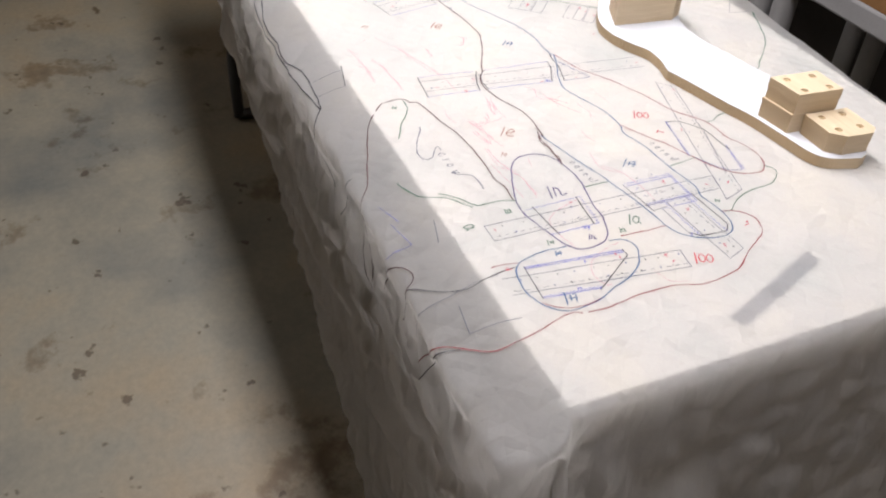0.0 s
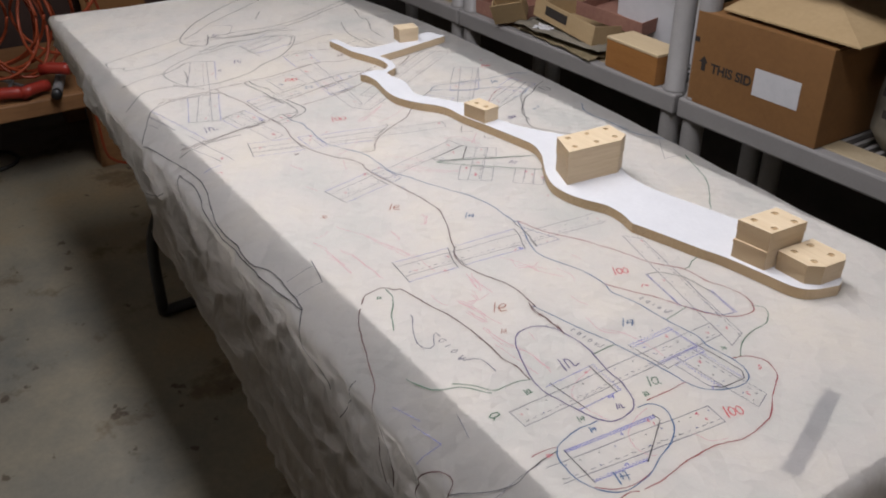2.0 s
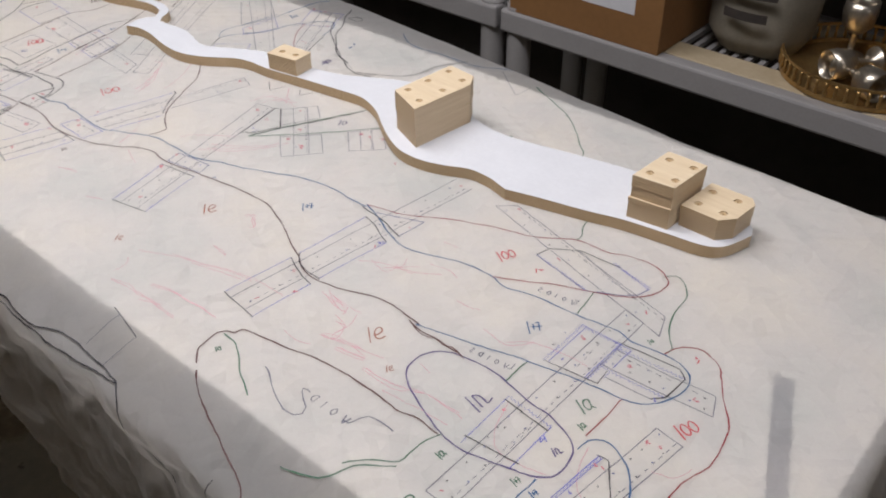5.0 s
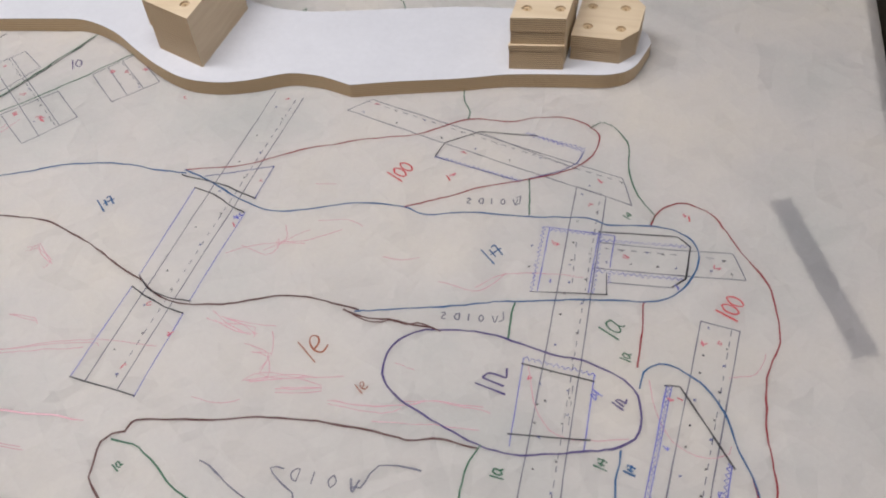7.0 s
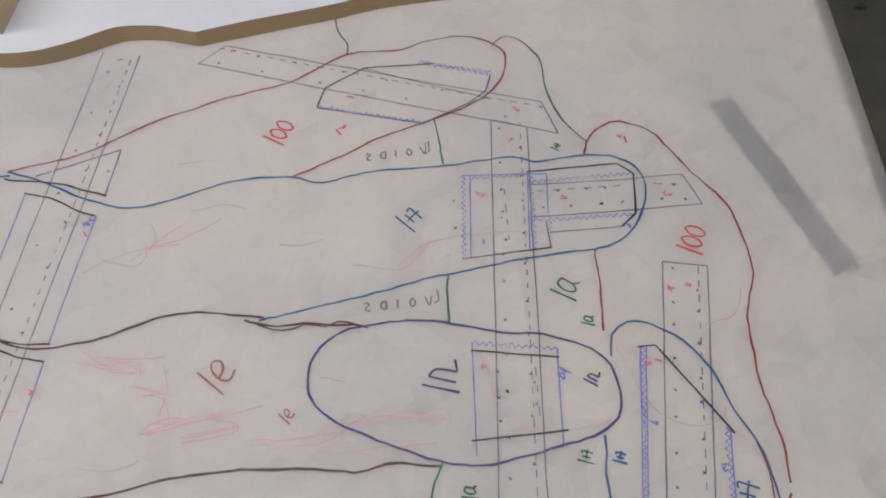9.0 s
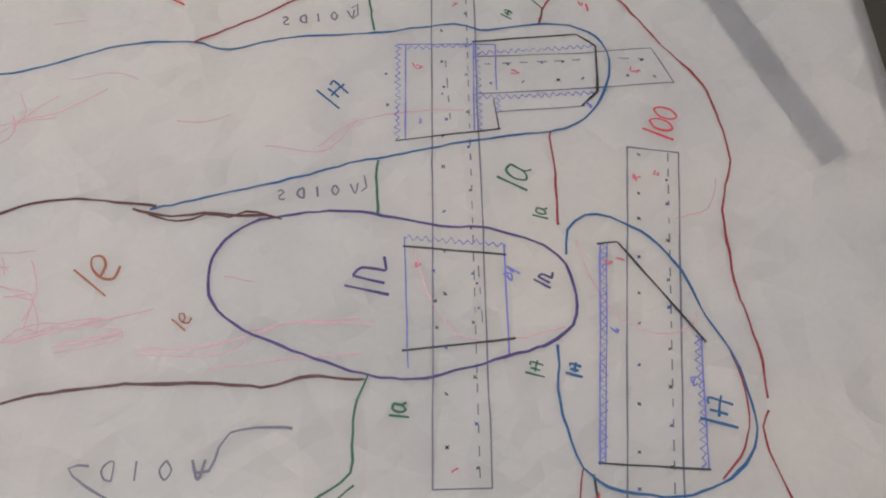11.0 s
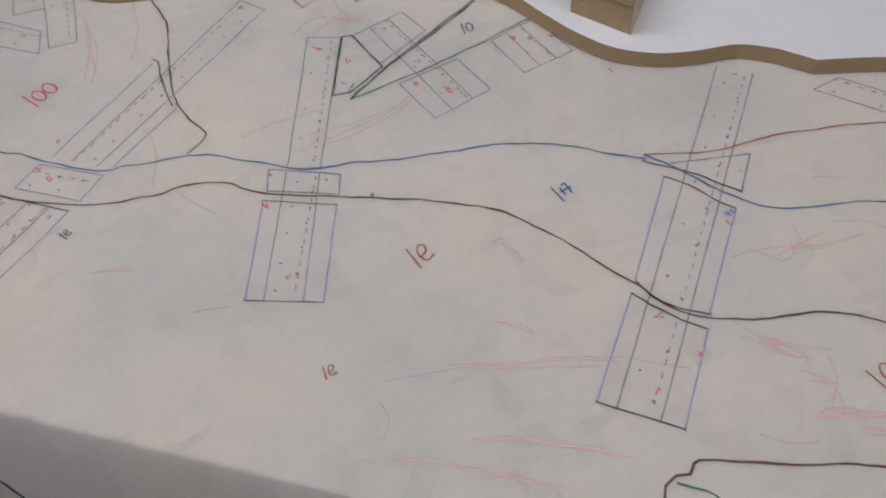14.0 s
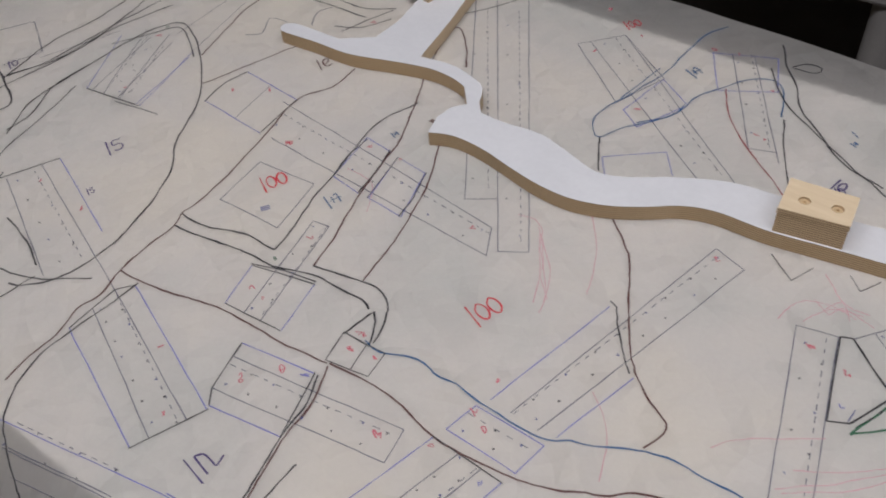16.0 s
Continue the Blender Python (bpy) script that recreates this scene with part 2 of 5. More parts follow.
def lathe(profile, sides=32, bm=None, centre=(0, 0)):
    """A turned shape from (radius, z) pairs."""
    bm = bm or bmesh.new()
    rings = [[bm.verts.new((centre[0] + r * math.cos(a), centre[1] + r * math.sin(a), z)) for a in (2 * math.pi * k / sides for k in range(sides))] for r, z in profile]
    for r, s in zip(rings, rings[1:]):
        for k in range(sides):
            bm.faces.new((r[k], r[(k + 1) % sides], s[(k + 1) % sides], s[k]))
    return bm


def slab(outline, z0, z1, bevel=0.0):
    """A flat board with the given outline."""
    bm = bmesh.new()
    face = bm.faces.new([bm.verts.new((x, y, z0)) for x, y in outline])
    if face.normal.z > 0:
        face.normal_flip()
    top = bmesh.ops.extrude_face_region(bm, geom=[face])
    bmesh.ops.translate(bm, verts=[g for g in top["geom"] if isinstance(g, bmesh.types.BMVert)], vec=(0, 0, z1 - z0))
    bmesh.ops.recalc_face_normals(bm, faces=bm.faces)
    return bm


# ---- the room ----
tagged(part("floor", box(-5.2, 3.2, -3.2, 1.9, -0.12, 0.0), CONCRETE), "bare stained grey-brown concrete workshop floor", "floor", kind="structure")
tagged(part("wall_north", box(-5.2, 3.2, 1.9, 2.02, 0.0, 2.5), DARK_WALL), "wall behind the plastic shelving, coloured dark as if unlit", "wall", kind="structure")
tagged(part("wall_south", box(-5.2, 3.2, -3.32, -3.2, 0.0, 2.5), PALE_WALL), "dusty plain workshop wall", "wall", kind="structure")
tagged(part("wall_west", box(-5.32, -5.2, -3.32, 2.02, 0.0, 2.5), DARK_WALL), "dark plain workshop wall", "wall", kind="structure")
tagged(part("wall_east", box(3.2, 3.32, -3.32, 2.02, 0.0, 2.5), PALE_WALL), "dusty plain workshop wall", "wall", kind="structure")
tagged(part("ceiling", box(-5.32, 3.32, -3.32, 2.02, 2.5, 2.6), CEILING_WHITE), "plain pale workshop ceiling", "ceiling", kind="structure")

# ---- the folding table ----
TOP, U0, U1 = 0.742, -1.75, 0.612
table = thing("folding_table", "long white plastic folding table with black steel legs", "table")
part("tabletop", box(U0, U1 - 0.004, 0.002, 0.762, 0.695, 0.7410, 0.0012), TABLE_WHITE, table)
for x in (-1.235, 0.13):
    for y in (0.028, 0.73):
        inner = 0.10 if y < 0.4 else 0.66
        part("leg", tube([(x, y, 0.012), (x, y, 0.20), (x + 0.004, y + (inner - y) * 0.25, 0.29), (x + 0.01, inner, 0.42), (x + 0.02, inner, 0.695)], 0.016), BLACK_STEEL, table, smooth=True)
    part("foot_bar", tube([(x, 0.028, 0.016), (x, 0.4, 0.016), (x, 0.73, 0.016)], 0.016), BLACK_STEEL, table, smooth=True)

ruler = thing("steel_rule", "dull grey steel rule showing through the paper on the table", "ruler", pose(0.5375, 0.3195, 0.7411, 0, 0, -69.0))
part("blade", box(-0.086, 0.086, -0.0102, 0.0102, 0.0, 0.0007), RULE_STEEL, ruler)


# ---- the sheet of paper over the table ----
def between(x, stops):
    return float(np.interp(x, [s[0] for s in stops], [s[1] for s in stops]))


HEM = ((-1.8, 0.70), (-0.9, 0.62), (-0.72, 0.50), (-0.38, 0.42), (-0.08, 0.28), (0.25, 0.15), (0.65, 0.10))
FAR = ((-1.8, 0.80), (-1.64, 0.812), (-1.0, 0.848), (-0.55, 0.832), (-0.16, 0.80), (0.19, 0.768), (0.55, 0.757), (0.7, 0.757))
STAND = ((-1.8, 0.0), (-1.5, 0.012), (-1.0, 0.05), (-0.3, 0.056), (0.1, 0.062), (0.3, 0.07), (0.6, 0.08))


def fall(s, stand, turn=0.03, steep=88.5):
    """How far out and how far down the sheet is, s metres past the table's edge."""
    lean = 0.24
    if s <= stand:
        return s * math.cos(lean), s * math.sin(lean)
    k, steps = s - stand, 24
    out, down = stand * math.cos(lean), stand * math.sin(lean)
    for i in range(steps):
        a = lean + (radians(steep) - lean) * min(1.0, (i + 0.5) / steps * k / turn)
        out += math.cos(a) * k / steps
        down += math.sin(a) * k / steps
    return out, down


CREASES = ((20, 0.13, 1.0), (75, 0.09, 0.7), (-35, 0.11, 0.8), (130, 0.055, 0.4), (5, 0.045, 0.3))


def crumple(u, v):
    """Height of the creases of handled paper: straight folds that cross each other, fading in and out."""
    h = 0.0
    for turn, apart, much in CREASES:
        a = radians(turn)
        s = (u * math.cos(a) + v * math.sin(a)) / apart + 1.1 * noise.noise(Vector((u * 5, v * 5, turn)))
        h += much * abs(s % 1 - 0.5) * (0.6 + 0.8 * noise.noise(Vector((u * 3, v * 3, turn + 0.5))))
    return h - 0.48


def facets(u, v):
    """Height of the sharp dents of crushed paper: cones that meet in straight ridges, at two sizes."""
    w = 0.05 * noise.noise(Vector((u * 4, v * 4, 0.7)))
    big = noise.voronoi(Vector((u * 7.5 + w * 7, v * 10 - w * 7, 1.3)))[0]
    small = noise.voronoi(Vector((u * 21, v * 24, 5.1)))[0]
    return 0.75 * (big[1] - big[0]) + 0.30 * (small[1] - small[0]) - 0.36


def sheet(u, v):
    """The place on the paper of u metres along and v across, the near edge of the table being v = 0."""
    flat = 0.0026 * max(0.0, 0.35 + crumple(u * 0.7, v * 0.7))
    if v >= 0 and u <= U1:
        lift = 0.004 * math.exp(-((v - 0.80) / 0.04) ** 2) * abs(noise.noise(Vector((u * 5, 0.3, 0)))) if v > 0.62 else 0.0
        near = min(v, U1 - u)
        return Vector((u, v, TOP + flat * min(1.0, 0.15 + near / 0.05) + lift))
    a, b = max(0.0, u - U1), max(0.0, -v)
    r = math.hypot(a, b)
    phi = math.atan2(a, b)
    mixed = math.sin(phi) ** 2
    stand = between(u, STAND) * (1 - mixed) + 0.004 * mixed
    out, down = fall(r, stand, 0.022 * (1 - mixed) + 0.009 * mixed, 88.5 - 12 * mixed)
    rough = min(1.0, r / 0.05)
    c = (0.010 * crumple(u, v) + 0.030 * facets(u, v)) * rough * (0.45 + 0.55 * min(1.0, down / 0.05))
    if a > 0 and b > 0:
        c += 0.034 * math.sin(6 * phi) * math.sin(2 * phi) * min(1.0, r / 0.2)
    tilt = min(1.0, down / 0.04)
    out += c * tilt
    x, y = min(u, U1) + out * math.sin(phi), max(v, 0.0) - out * math.cos(phi)
    return Vector((x, y, TOP - down + 0.15 * flat + c * (1 - tilt) * 0.6))


def paper_sheet():
    bm = bmesh.new()
    nu, ns, nd = 400, 90, 100
    us = [-1.765 + (U1 + 1.765) * i / nu for i in range(nu + 1)] + [U1 + 0.36 * (i / 60) ** 1.2 for i in range(1, 61)]
    rows = []
    for u in us:
        hang = TOP - between(min(u, U1), HEM) + 0.045
        far = between(u, FAR)
        left = 0.0
        col = []
        for j in range(-nd, ns + 1):
            v = -hang * (-j / nd) ** 1.15 if j < 0 else far * j / ns
            left = 0.105 * max(v, 0) / 0.81 * max(0.0, 1 - (u + 1.765) / 0.5)
            col.append(bm.verts.new(sheet(u + left, v)))
        rows.append(col)
    for a, b in zip(rows, rows[1:]):
        for k in range(len(a) - 1):
            bm.faces.new((a[k], b[k], b[k + 1], a[k + 1]))
    return bm


paper = tagged(part("paper_sheet", paper_sheet(), PAPER, smooth=True),
               "creased white tracing paper with hand-drawn outlines draped over the table", "paper")

# ---- plywood base board ----
def cut_board(name, outline, z0, z1, parent):
    return part(name, slab(outline, z0, z1), PLY_EDGE, parent)


def mm(*xy):
    return [(xy[i] / 1000, xy[i + 1] / 1000) for i in range(0, len(xy), 2)]


FRONT = mm(-793, 463, -768, 472, -732, 471, -690, 462, -655, 456, -620, 456, -586, 466, -556, 483, -530, 501, -500, 511, -450, 513, -389, 523, -296, 537, -255, 540, -212, 525, -172, 498, -137, 476, -99, 460, -60, 459, -26, 469, 10, 485, 46, 485)
FRONT_EAST = mm(78, 476, 122, 488, 191, 504, 236, 517, 295, 526, 341, 533, 363, 550, 377, 590)
BACK = mm(372, 605, 330, 628, 191, 628, 90, 610, -6, 592, -69, 600, -120, 628, -168, 634, -214, 634, -259, 620, -301, 597, -345, 575, -398, 563, -461, 560,
          -505, 554, -552, 533, -587, 511, -618, 501, -655, 511, -694, 521, -735, 517, -765, 518)
NECK = mm(-777, 532, -786, 551, -802, 562, -841, 571, -882, 566)
BRANCH = mm(-896, 640, -908, 690, -930, 789, -985, 772, -965, 690, -950, 612, -952, 570)
UPPER = mm(-988, 545, -1056, 543, -1066, 537, -1062, 523, -1009, 526, -956, 528, -903, 543, -860, 553, -828, 552, -807, 546)
board = thing("plywood_base", "thin birch plywood base with a wavy edge on the paper", "board")
wavy = [(p.x, p.y) for p in smooth_line([(x, y, 0) for x, y in FRONT], 0.006)] + [(p.x, p.y) for p in smooth_line([(x, y, 0) for x, y in FRONT_EAST], 0.006)]
rear = [(p.x, p.y) for p in smooth_line([(x, y, 0) for x, y in BACK], 0.008)]
head = [(p.x, p.y) for p in smooth_line([(x, y, 0) for x, y in NECK], 0.006)] + BRANCH
tail = [(p.x, p.y) for p in smooth_line([(x, y, 0) for x, y in UPPER], 0.006)]
OUTLINE = wavy + rear + head + tail + mm(-786, 522, -797, 509, -800, 488)
part("plywood", slab(OUTLINE, TOP + 0.001, TOP + 0.0180), BOARD_EDGE, board)
part("pattern_sheet", slab(OUTLINE, TOP + 0.0180, TOP + 0.0184), WHITE_SHEET, board, "plain white paper pattern glued on top")
DECK = TOP + 0.0184


# ---- laminated blocks ----
def block(name, outline, z, height, holes, layers, label):
    ob = thing(name, label, "wood block", group="laminated blocks on the base")
    bm = bmesh.new()
    loops = [[bm.verts.new((x, y, z + height)) for x, y in outline]]
    for hx, hy in holes:
        loops.append([bm.verts.new((hx + 0.0053 * math.cos(a), hy + 0.0053 * math.sin(a), z + height)) for a in (2 * math.pi * k / 14 for k in range(14))])
    edges = [bm.edges.new((lp[i], lp[(i + 1) % len(lp)])) for lp in loops for i in range(len(lp))]
    bmesh.ops.triangle_fill(bm, use_beauty=True, use_dissolve=False, edges=edges, normal=(0, 0, 1))
    for lp in loops[1:]:
        low = [bm.verts.new(v.co + Vector((0, 0, -0.004))) for v in lp]
        for i in range(len(lp)):
            bm.faces.new((lp[i], lp[(i + 1) % len(lp)], low[(i + 1) % len(lp)], low[i]))
    rim = loops[0]
    low = [bm.verts.new(v.co + Vector((0, 0, -0.0058))) for v in rim]
    for i in range(len(rim)):
        bm.faces.new((rim[i], low[i], low[(i + 1) % len(rim)], rim[(i + 1) % len(rim)])).material_index = 1
    bmesh.ops.recalc_face_normals(bm, faces=bm.faces)
    top = part("top_face", bm, PLY_FACE, ob)
    top.data.materials.append(PLY_EDGE)
    cuts = [i / layers for i in range(layers + 1)]
    for i in range(layers):
        grow = 0.0006 * ((i * 7) % 3 - 1)
        cx, cy = sum(p[0] for p in outline) / len(outline), sum(p[1] for p in outline) / len(outline)
        ring = [(cx + (x - cx) * (1 + grow / 0.03), cy + (y - cy) * (1 + grow / 0.03)) for x, y in outline]
        part("layer", slab(ring, z + height * cuts[i], z + height * cuts[i + 1] - (0.0060 if i + 1 == layers else 0.0005)), PLY_EDGE, ob)
    for hx, hy in holes:
        part("screw_plug", lathe([(0.0052, z + height - 0.0026), (0.0044, z + height - 0.0016), (0.0018, z + height - 0.0016), (0.0013, z + height - 0.0034), (0.0, z + height - 0.0034)], 12, centre=(hx, hy)), PLUG, top)
    return ob


block("tall_block", mm(-147, 503, -86, 478, -74, 588, -88, 612, -138, 618), DECK, 0.063,
      mm(-133, 516, -98, 502, -130, 557, -93, 547, -127, 600, -92, 590), 2, "tall birch plywood block with six plugged screw holes")
block("lower_block", mm(235, 525, 291, 532, 296, 604, 241, 604), DECK, 0.0305, [], 1, "plain birch plywood block carrying another block")
block("upper_block", mm(236, 527, 291, 533, 297, 606, 242, 606), DECK + 0.0307, 0.0315,
      mm(250, 545, 283, 549, 253, 588, 286, 590), 2, "birch plywood block with four plugged holes stacked on another")
block("clipped_block", mm(295, 551, 346, 550, 362, 568, 366, 610, 357, 622, 301, 622), DECK, 0.0305,
      mm(310, 568, 344, 568, 312, 603, 346, 604), 2, "low birch plywood block with clipped corners and four holes")
block("small_block", mm(-450, 514, -391, 524, -396, 562, -455, 556), DECK, 0.0285, mm(-434, 534, -407, 539), 1, "small birch plywood block with two plugged holes")
block("end_block", mm(-985, 668, -943, 660, -935, 712, -976, 720), DECK, 0.034, [], 2, "small plain birch block on the base's side arm")


# ---- plastic shelving ----
def shelf_unit(x0, x1, label):
    unit = thing("shelf_unit", label, "shelving", group="plastic shelf units")
    yf, yb, zb, zt = 1.19, 1.62, 0.598, 0.650
    part("front_rail", box(x0, x1, yf, yf + 0.035, zb, zt, 0.006), SHELF_GREY, unit)
    part("back_rail", box(x0, x1, yb - 0.035, yb, zb, zt, 0.006), SHELF_GREY, unit)
    for xa, xb in ((x0, x0 + 0.05), (x1 - 0.05, x1)):
        part("side_rail", box(xa, xb, yf + 0.036, yb - 0.036, zb, zt, 0.004), SHELF_GREY, unit)
    part("front_ledge", box(x0 + 0.051, x1 - 0.051, yf + 0.036, yf + 0.105, zt - 0.012, zt - 0.001, 0.003), SHELF_DUSTY, unit)
    part("back_ledge", box(x0 + 0.051, x1 - 0.051, yb - 0.12, yb - 0.036, zt - 0.012, zt - 0.001, 0.003), SHELF_DUSTY, unit)
    # unseen upper board, assumed above the posts and added to shade the goods below
    part("unseen_tier", box(x0, x1, yf, yb, 1.10, 1.145, 0.006), SHELF_GREY, unit)
    n = int((x1 - x0 - 0.1) / 0.028)
    slat = None
    for i in range(n):
        x = x0 + 0.056 + i * 0.028
        if slat is None:
            slat = part("slat", box(0, 0.011, yf + 0.106, yb - 0.121, zt - 0.012, zt - 0.002), SHELF_GREY, unit)
            slat.location.x = x
        else:
            s = new("slat", slat.data)
            s.parent, s.location = unit, (x, 0, 0)
    for px in (x0 + 0.032, x1 - 0.032):
        for py in (yf + 0.034, yb - 0.034):
            part("post", lathe([(0.028, 0.001), (0.028, zb - 0.001)], 24, centre=(px, py)), SHELF_GREY, unit, smooth=True)
            part("post", lathe([(0.030, zt + 0.001), (0.030, zt + 0.008), (0.027, zt + 0.010), (0.027, 1.099)], 24, centre=(px, py)), SHELF_GREY, unit, smooth=True)
    return unit


for xa, xb in ((-2.41, -1.455), (-1.447, -0.49), (-0.478, 0.480), (0.490, 1.45)):
    shelf_unit(xa, xb, "pale grey moulded plastic shelf unit with round posts")


# ---- drawing on the paper ----
def on_sheet(u, v, lift):
    p = sheet(u, v)
    if v >= 0 and u <= U1:
        return p + Vector((0, 0, lift))
    e = 0.004
    n = (sheet(u + e, v) - sheet(u - e, v)).cross(sheet(u, v + e) - sheet(u, v - e)).normalized()
    return p + n * (lift + 0.0012)


def ribbon(bm, line, width, lift=0.0006):
    """A flat stroke of ink along a line of (u, v)."""
    last = None
    for i, p in enumerate(line):
        q, r = line[max(i - 1, 0)], line[min(i + 1, len(line) - 1)]
        way = Vector((r[0] - q[0], r[1] - q[1]))
        if way.length < 1e-7:
            continue
        way.normalize()
        w = 0.5 * width * (0.82 + 0.5 * noise.noise(Vector((p[0] * 60, p[1] * 60, 4.0))))
        a = bm.verts.new(on_sheet(p[0] - way.y * w, p[1] + way.x * w, lift))
        b = bm.verts.new(on_sheet(p[0] + way.y * w, p[1] - way.x * w, lift))
        if last:
            bm.faces.new((last[0], last[1], b, a))
        last = (a, b)


def wander(p, much=0.0017):
    """The small unsteadiness of a drawn line."""
    q = Vector((p[0] * 38, p[1] * 38, 2.5))
    r = q * 3.7
    return (p[0] + much * (noise.noise(q) + 0.55 * noise.noise(r)), p[1] + much * (noise.noise(q + Vector((7, 3, 1))) + 0.55 * noise.noise(r + Vector((2, 5, 1)))))


LIFTS = {"pencil": 0.0004, "pink": 0.00045, "violet": 0.0005}
marks = {}


def loose(colour):
    """Small marks of one colour gather in one mesh."""
    if colour not in marks:
        marks[colour] = bmesh.new()
    return marks[colour]


def ink(name, colour, width, *xy):
    pts = [(x, y, 0) for x, y in mm(*xy)]
    bm = bmesh.new()
    ribbon(bm, [wander((p.x, p.y)) for p in smooth_line(pts, 0.0055)], width * (0.00165 if colour in ("black", "brown") else 0.00145), LIFTS.get(colour, 0.0006))
    return part(name, bm, INK[colour], paper)


def ruled(colour, width, *xy):
    pts = mm(*xy)
    bm = bmesh.new()
    for a, b in zip(pts, pts[1:]):
        n = max(2, int(math.dist(a, b) / 0.012))
        ribbon(bm, [wander((a[0] + (b[0] - a[0]) * i / n, a[1] + (b[1] - a[1]) * i / n), 0.0005) for i in range(n + 1)], width * 0.00115, LIFTS.get(colour, 0.0006))
    return part("ruled_line", bm, INK[colour], paper)


def hatched(x0, y0, x1, y1):
    """A strip of tight violet zigzag beside a ruled line."""
    a, b = Vector((x0, y0)) / 1000, Vector((x1, y1)) / 1000
    n = max(6, int((b - a).length / 0.0024))
    side = Vector((a.y - b.y, b.x - a.x)).normalized()
    rng = random.Random(x0 * 7 + y1)
    line = []
    for i in range(n + 1):
        p = a.lerp(b, i / n) + side * (0.0017 * (1 if i % 2 else -1) * rng.uniform(0.5, 1.3))
        line.append((p.x, p.y))
    bm = bmesh.new()
    ribbon(bm, line, 0.0010, 0.0005)
    return part("zigzag_line", bm, INK["violet"], paper)


def scribble(colour, x, y, size):
    rng = random.Random(x * 31 + y)
    turn, n = rng.uniform(-0.4, 0.9), rng.choice((4, 5, 6))
    line = []
    for i in range(n):
        a, r = rng.uniform(0, 6.3), rng.uniform(0.2, 0.62) * size / 1000
        line.append((x / 1000 + r * math.cos(a + turn), y / 1000 + 0.8 * r * math.sin(a), 0))
    ribbon(loose(colour), [(p.x, p.y) for p in smooth_line(line, 0.0012)], 0.0012, 0.0007)


def ticks(x0, y0, x1, y1, width, n):
    """Pairs of small crosses along a ruled strip, and a broken line beside them."""
    a, b = Vector((x0, y0)) / 1000, Vector((x1, y1)) / 1000
    way = (b - a).normalized()
    side = Vector((-way.y, way.x))
    rng = random.Random(x0 * 3 + y0)
    for i in range(n):
        p = a.lerp(b, (i + rng.uniform(0.2, 0.8)) / n) + side * (0.30 * width / 1000 * (1 if i % 2 else -1))
        for s in (1, -1):
            d = (way + s * side).normalized() * rng.uniform(0.0008, 0.0015)
            ribbon(loose("black" if i % 3 else "blue"), [(p.x - d.x, p.y - d.y), (p.x + d.x, p.y + d.y)], 0.0008, 0.00065)
    k = int((b - a).length / 0.011)
    for i in range(k):
        p, q = a.lerp(b, i / k) + side * 0.34 * width / 1000, a.lerp(b, (i + rng.uniform(0.3, 0.6)) / k) + side * 0.34 * width / 1000
        ribbon(loose("pencil"), [(p.x, p.y), (q.x, q.y)], 0.0009, 0.0004)


GLYPHS = {
    "1": (0.34, [[(0.1, -0.2), (0.12, 0.5), (0.14, 1.15)]]),
    "0": (0.62, [[(0.3, 1.0), (0.05, 0.7), (0.08, 0.2), (0.3, 0.0), (0.52, 0.3), (0.5, 0.75), (0.3, 1.0), (0.2, 0.95)]]),
    "e": (0.75, [[(0.05, 0.35), (0.45, 0.5), (0.6, 0.8), (0.4, 1.0), (0.15, 0.75), (0.1, 0.3), (0.3, 0.02), (0.7, 0.15)]]),
    "a": (0.75, [[(0.6, 0.9), (0.25, 0.95), (0.05, 0.5), (0.2, 0.05), (0.5, 0.25), (0.6, 0.9), (0.55, 0.3), (0.75, 0.05)]]),
    "u": (0.95, [[(0.1, 0.0), (0.12, 0.5), (0.15, 0.95), (0.18, 0.97), (0.45, 0.8), (0.5, 0.4), (0.5, 0.08), (0.55, 0.05), (0.95, 0.2)]]),
    "4": (0.95, [[(0.18, 0.85), (0.18, 0.5), (0.15, 0.2)], [(0.0, 0.5), (0.4, 0.52), (0.8, 0.5)], [(0.38, 0.9), (0.62, 0.95), (0.6, 0.5), (0.56, 0.05)]]),
    "5": (0.70, [[(0.6, 1.0), (0.15, 1.0), (0.1, 0.6), (0.45, 0.6), (0.6, 0.3), (0.4, 0.02), (0.05, 0.1)]]),
    "8": (0.62, [[(0.3, 0.5), (0.08, 0.75), (0.3, 1.0), (0.5, 0.75), (0.1, 0.25), (0.3, 0.0), (0.52, 0.25), (0.3, 0.5)]]),
    "V": (0.85, [[(0.05, 1.0), (0.35, 0.0), (0.7, 1.0)]]),
    "O": (0.85, [[(0.35, 1.0), (0.05, 0.5), (0.35, 0.0), (0.65, 0.5), (0.35, 1.0)]]),
    "I": (0.45, [[(0.2, 1.0), (0.2, 0.0)]]),
    "D": (0.85, [[(0.1, 0.0), (0.1, 1.0), (0.5, 0.85), (0.65, 0.5), (0.45, 0.1), (0.1, 0.0)]]),
    "S": (0.75, [[(0.6, 0.9), (0.3, 1.0), (0.1, 0.75), (0.5, 0.4), (0.5, 0.1), (0.05, 0.05)]]),
}


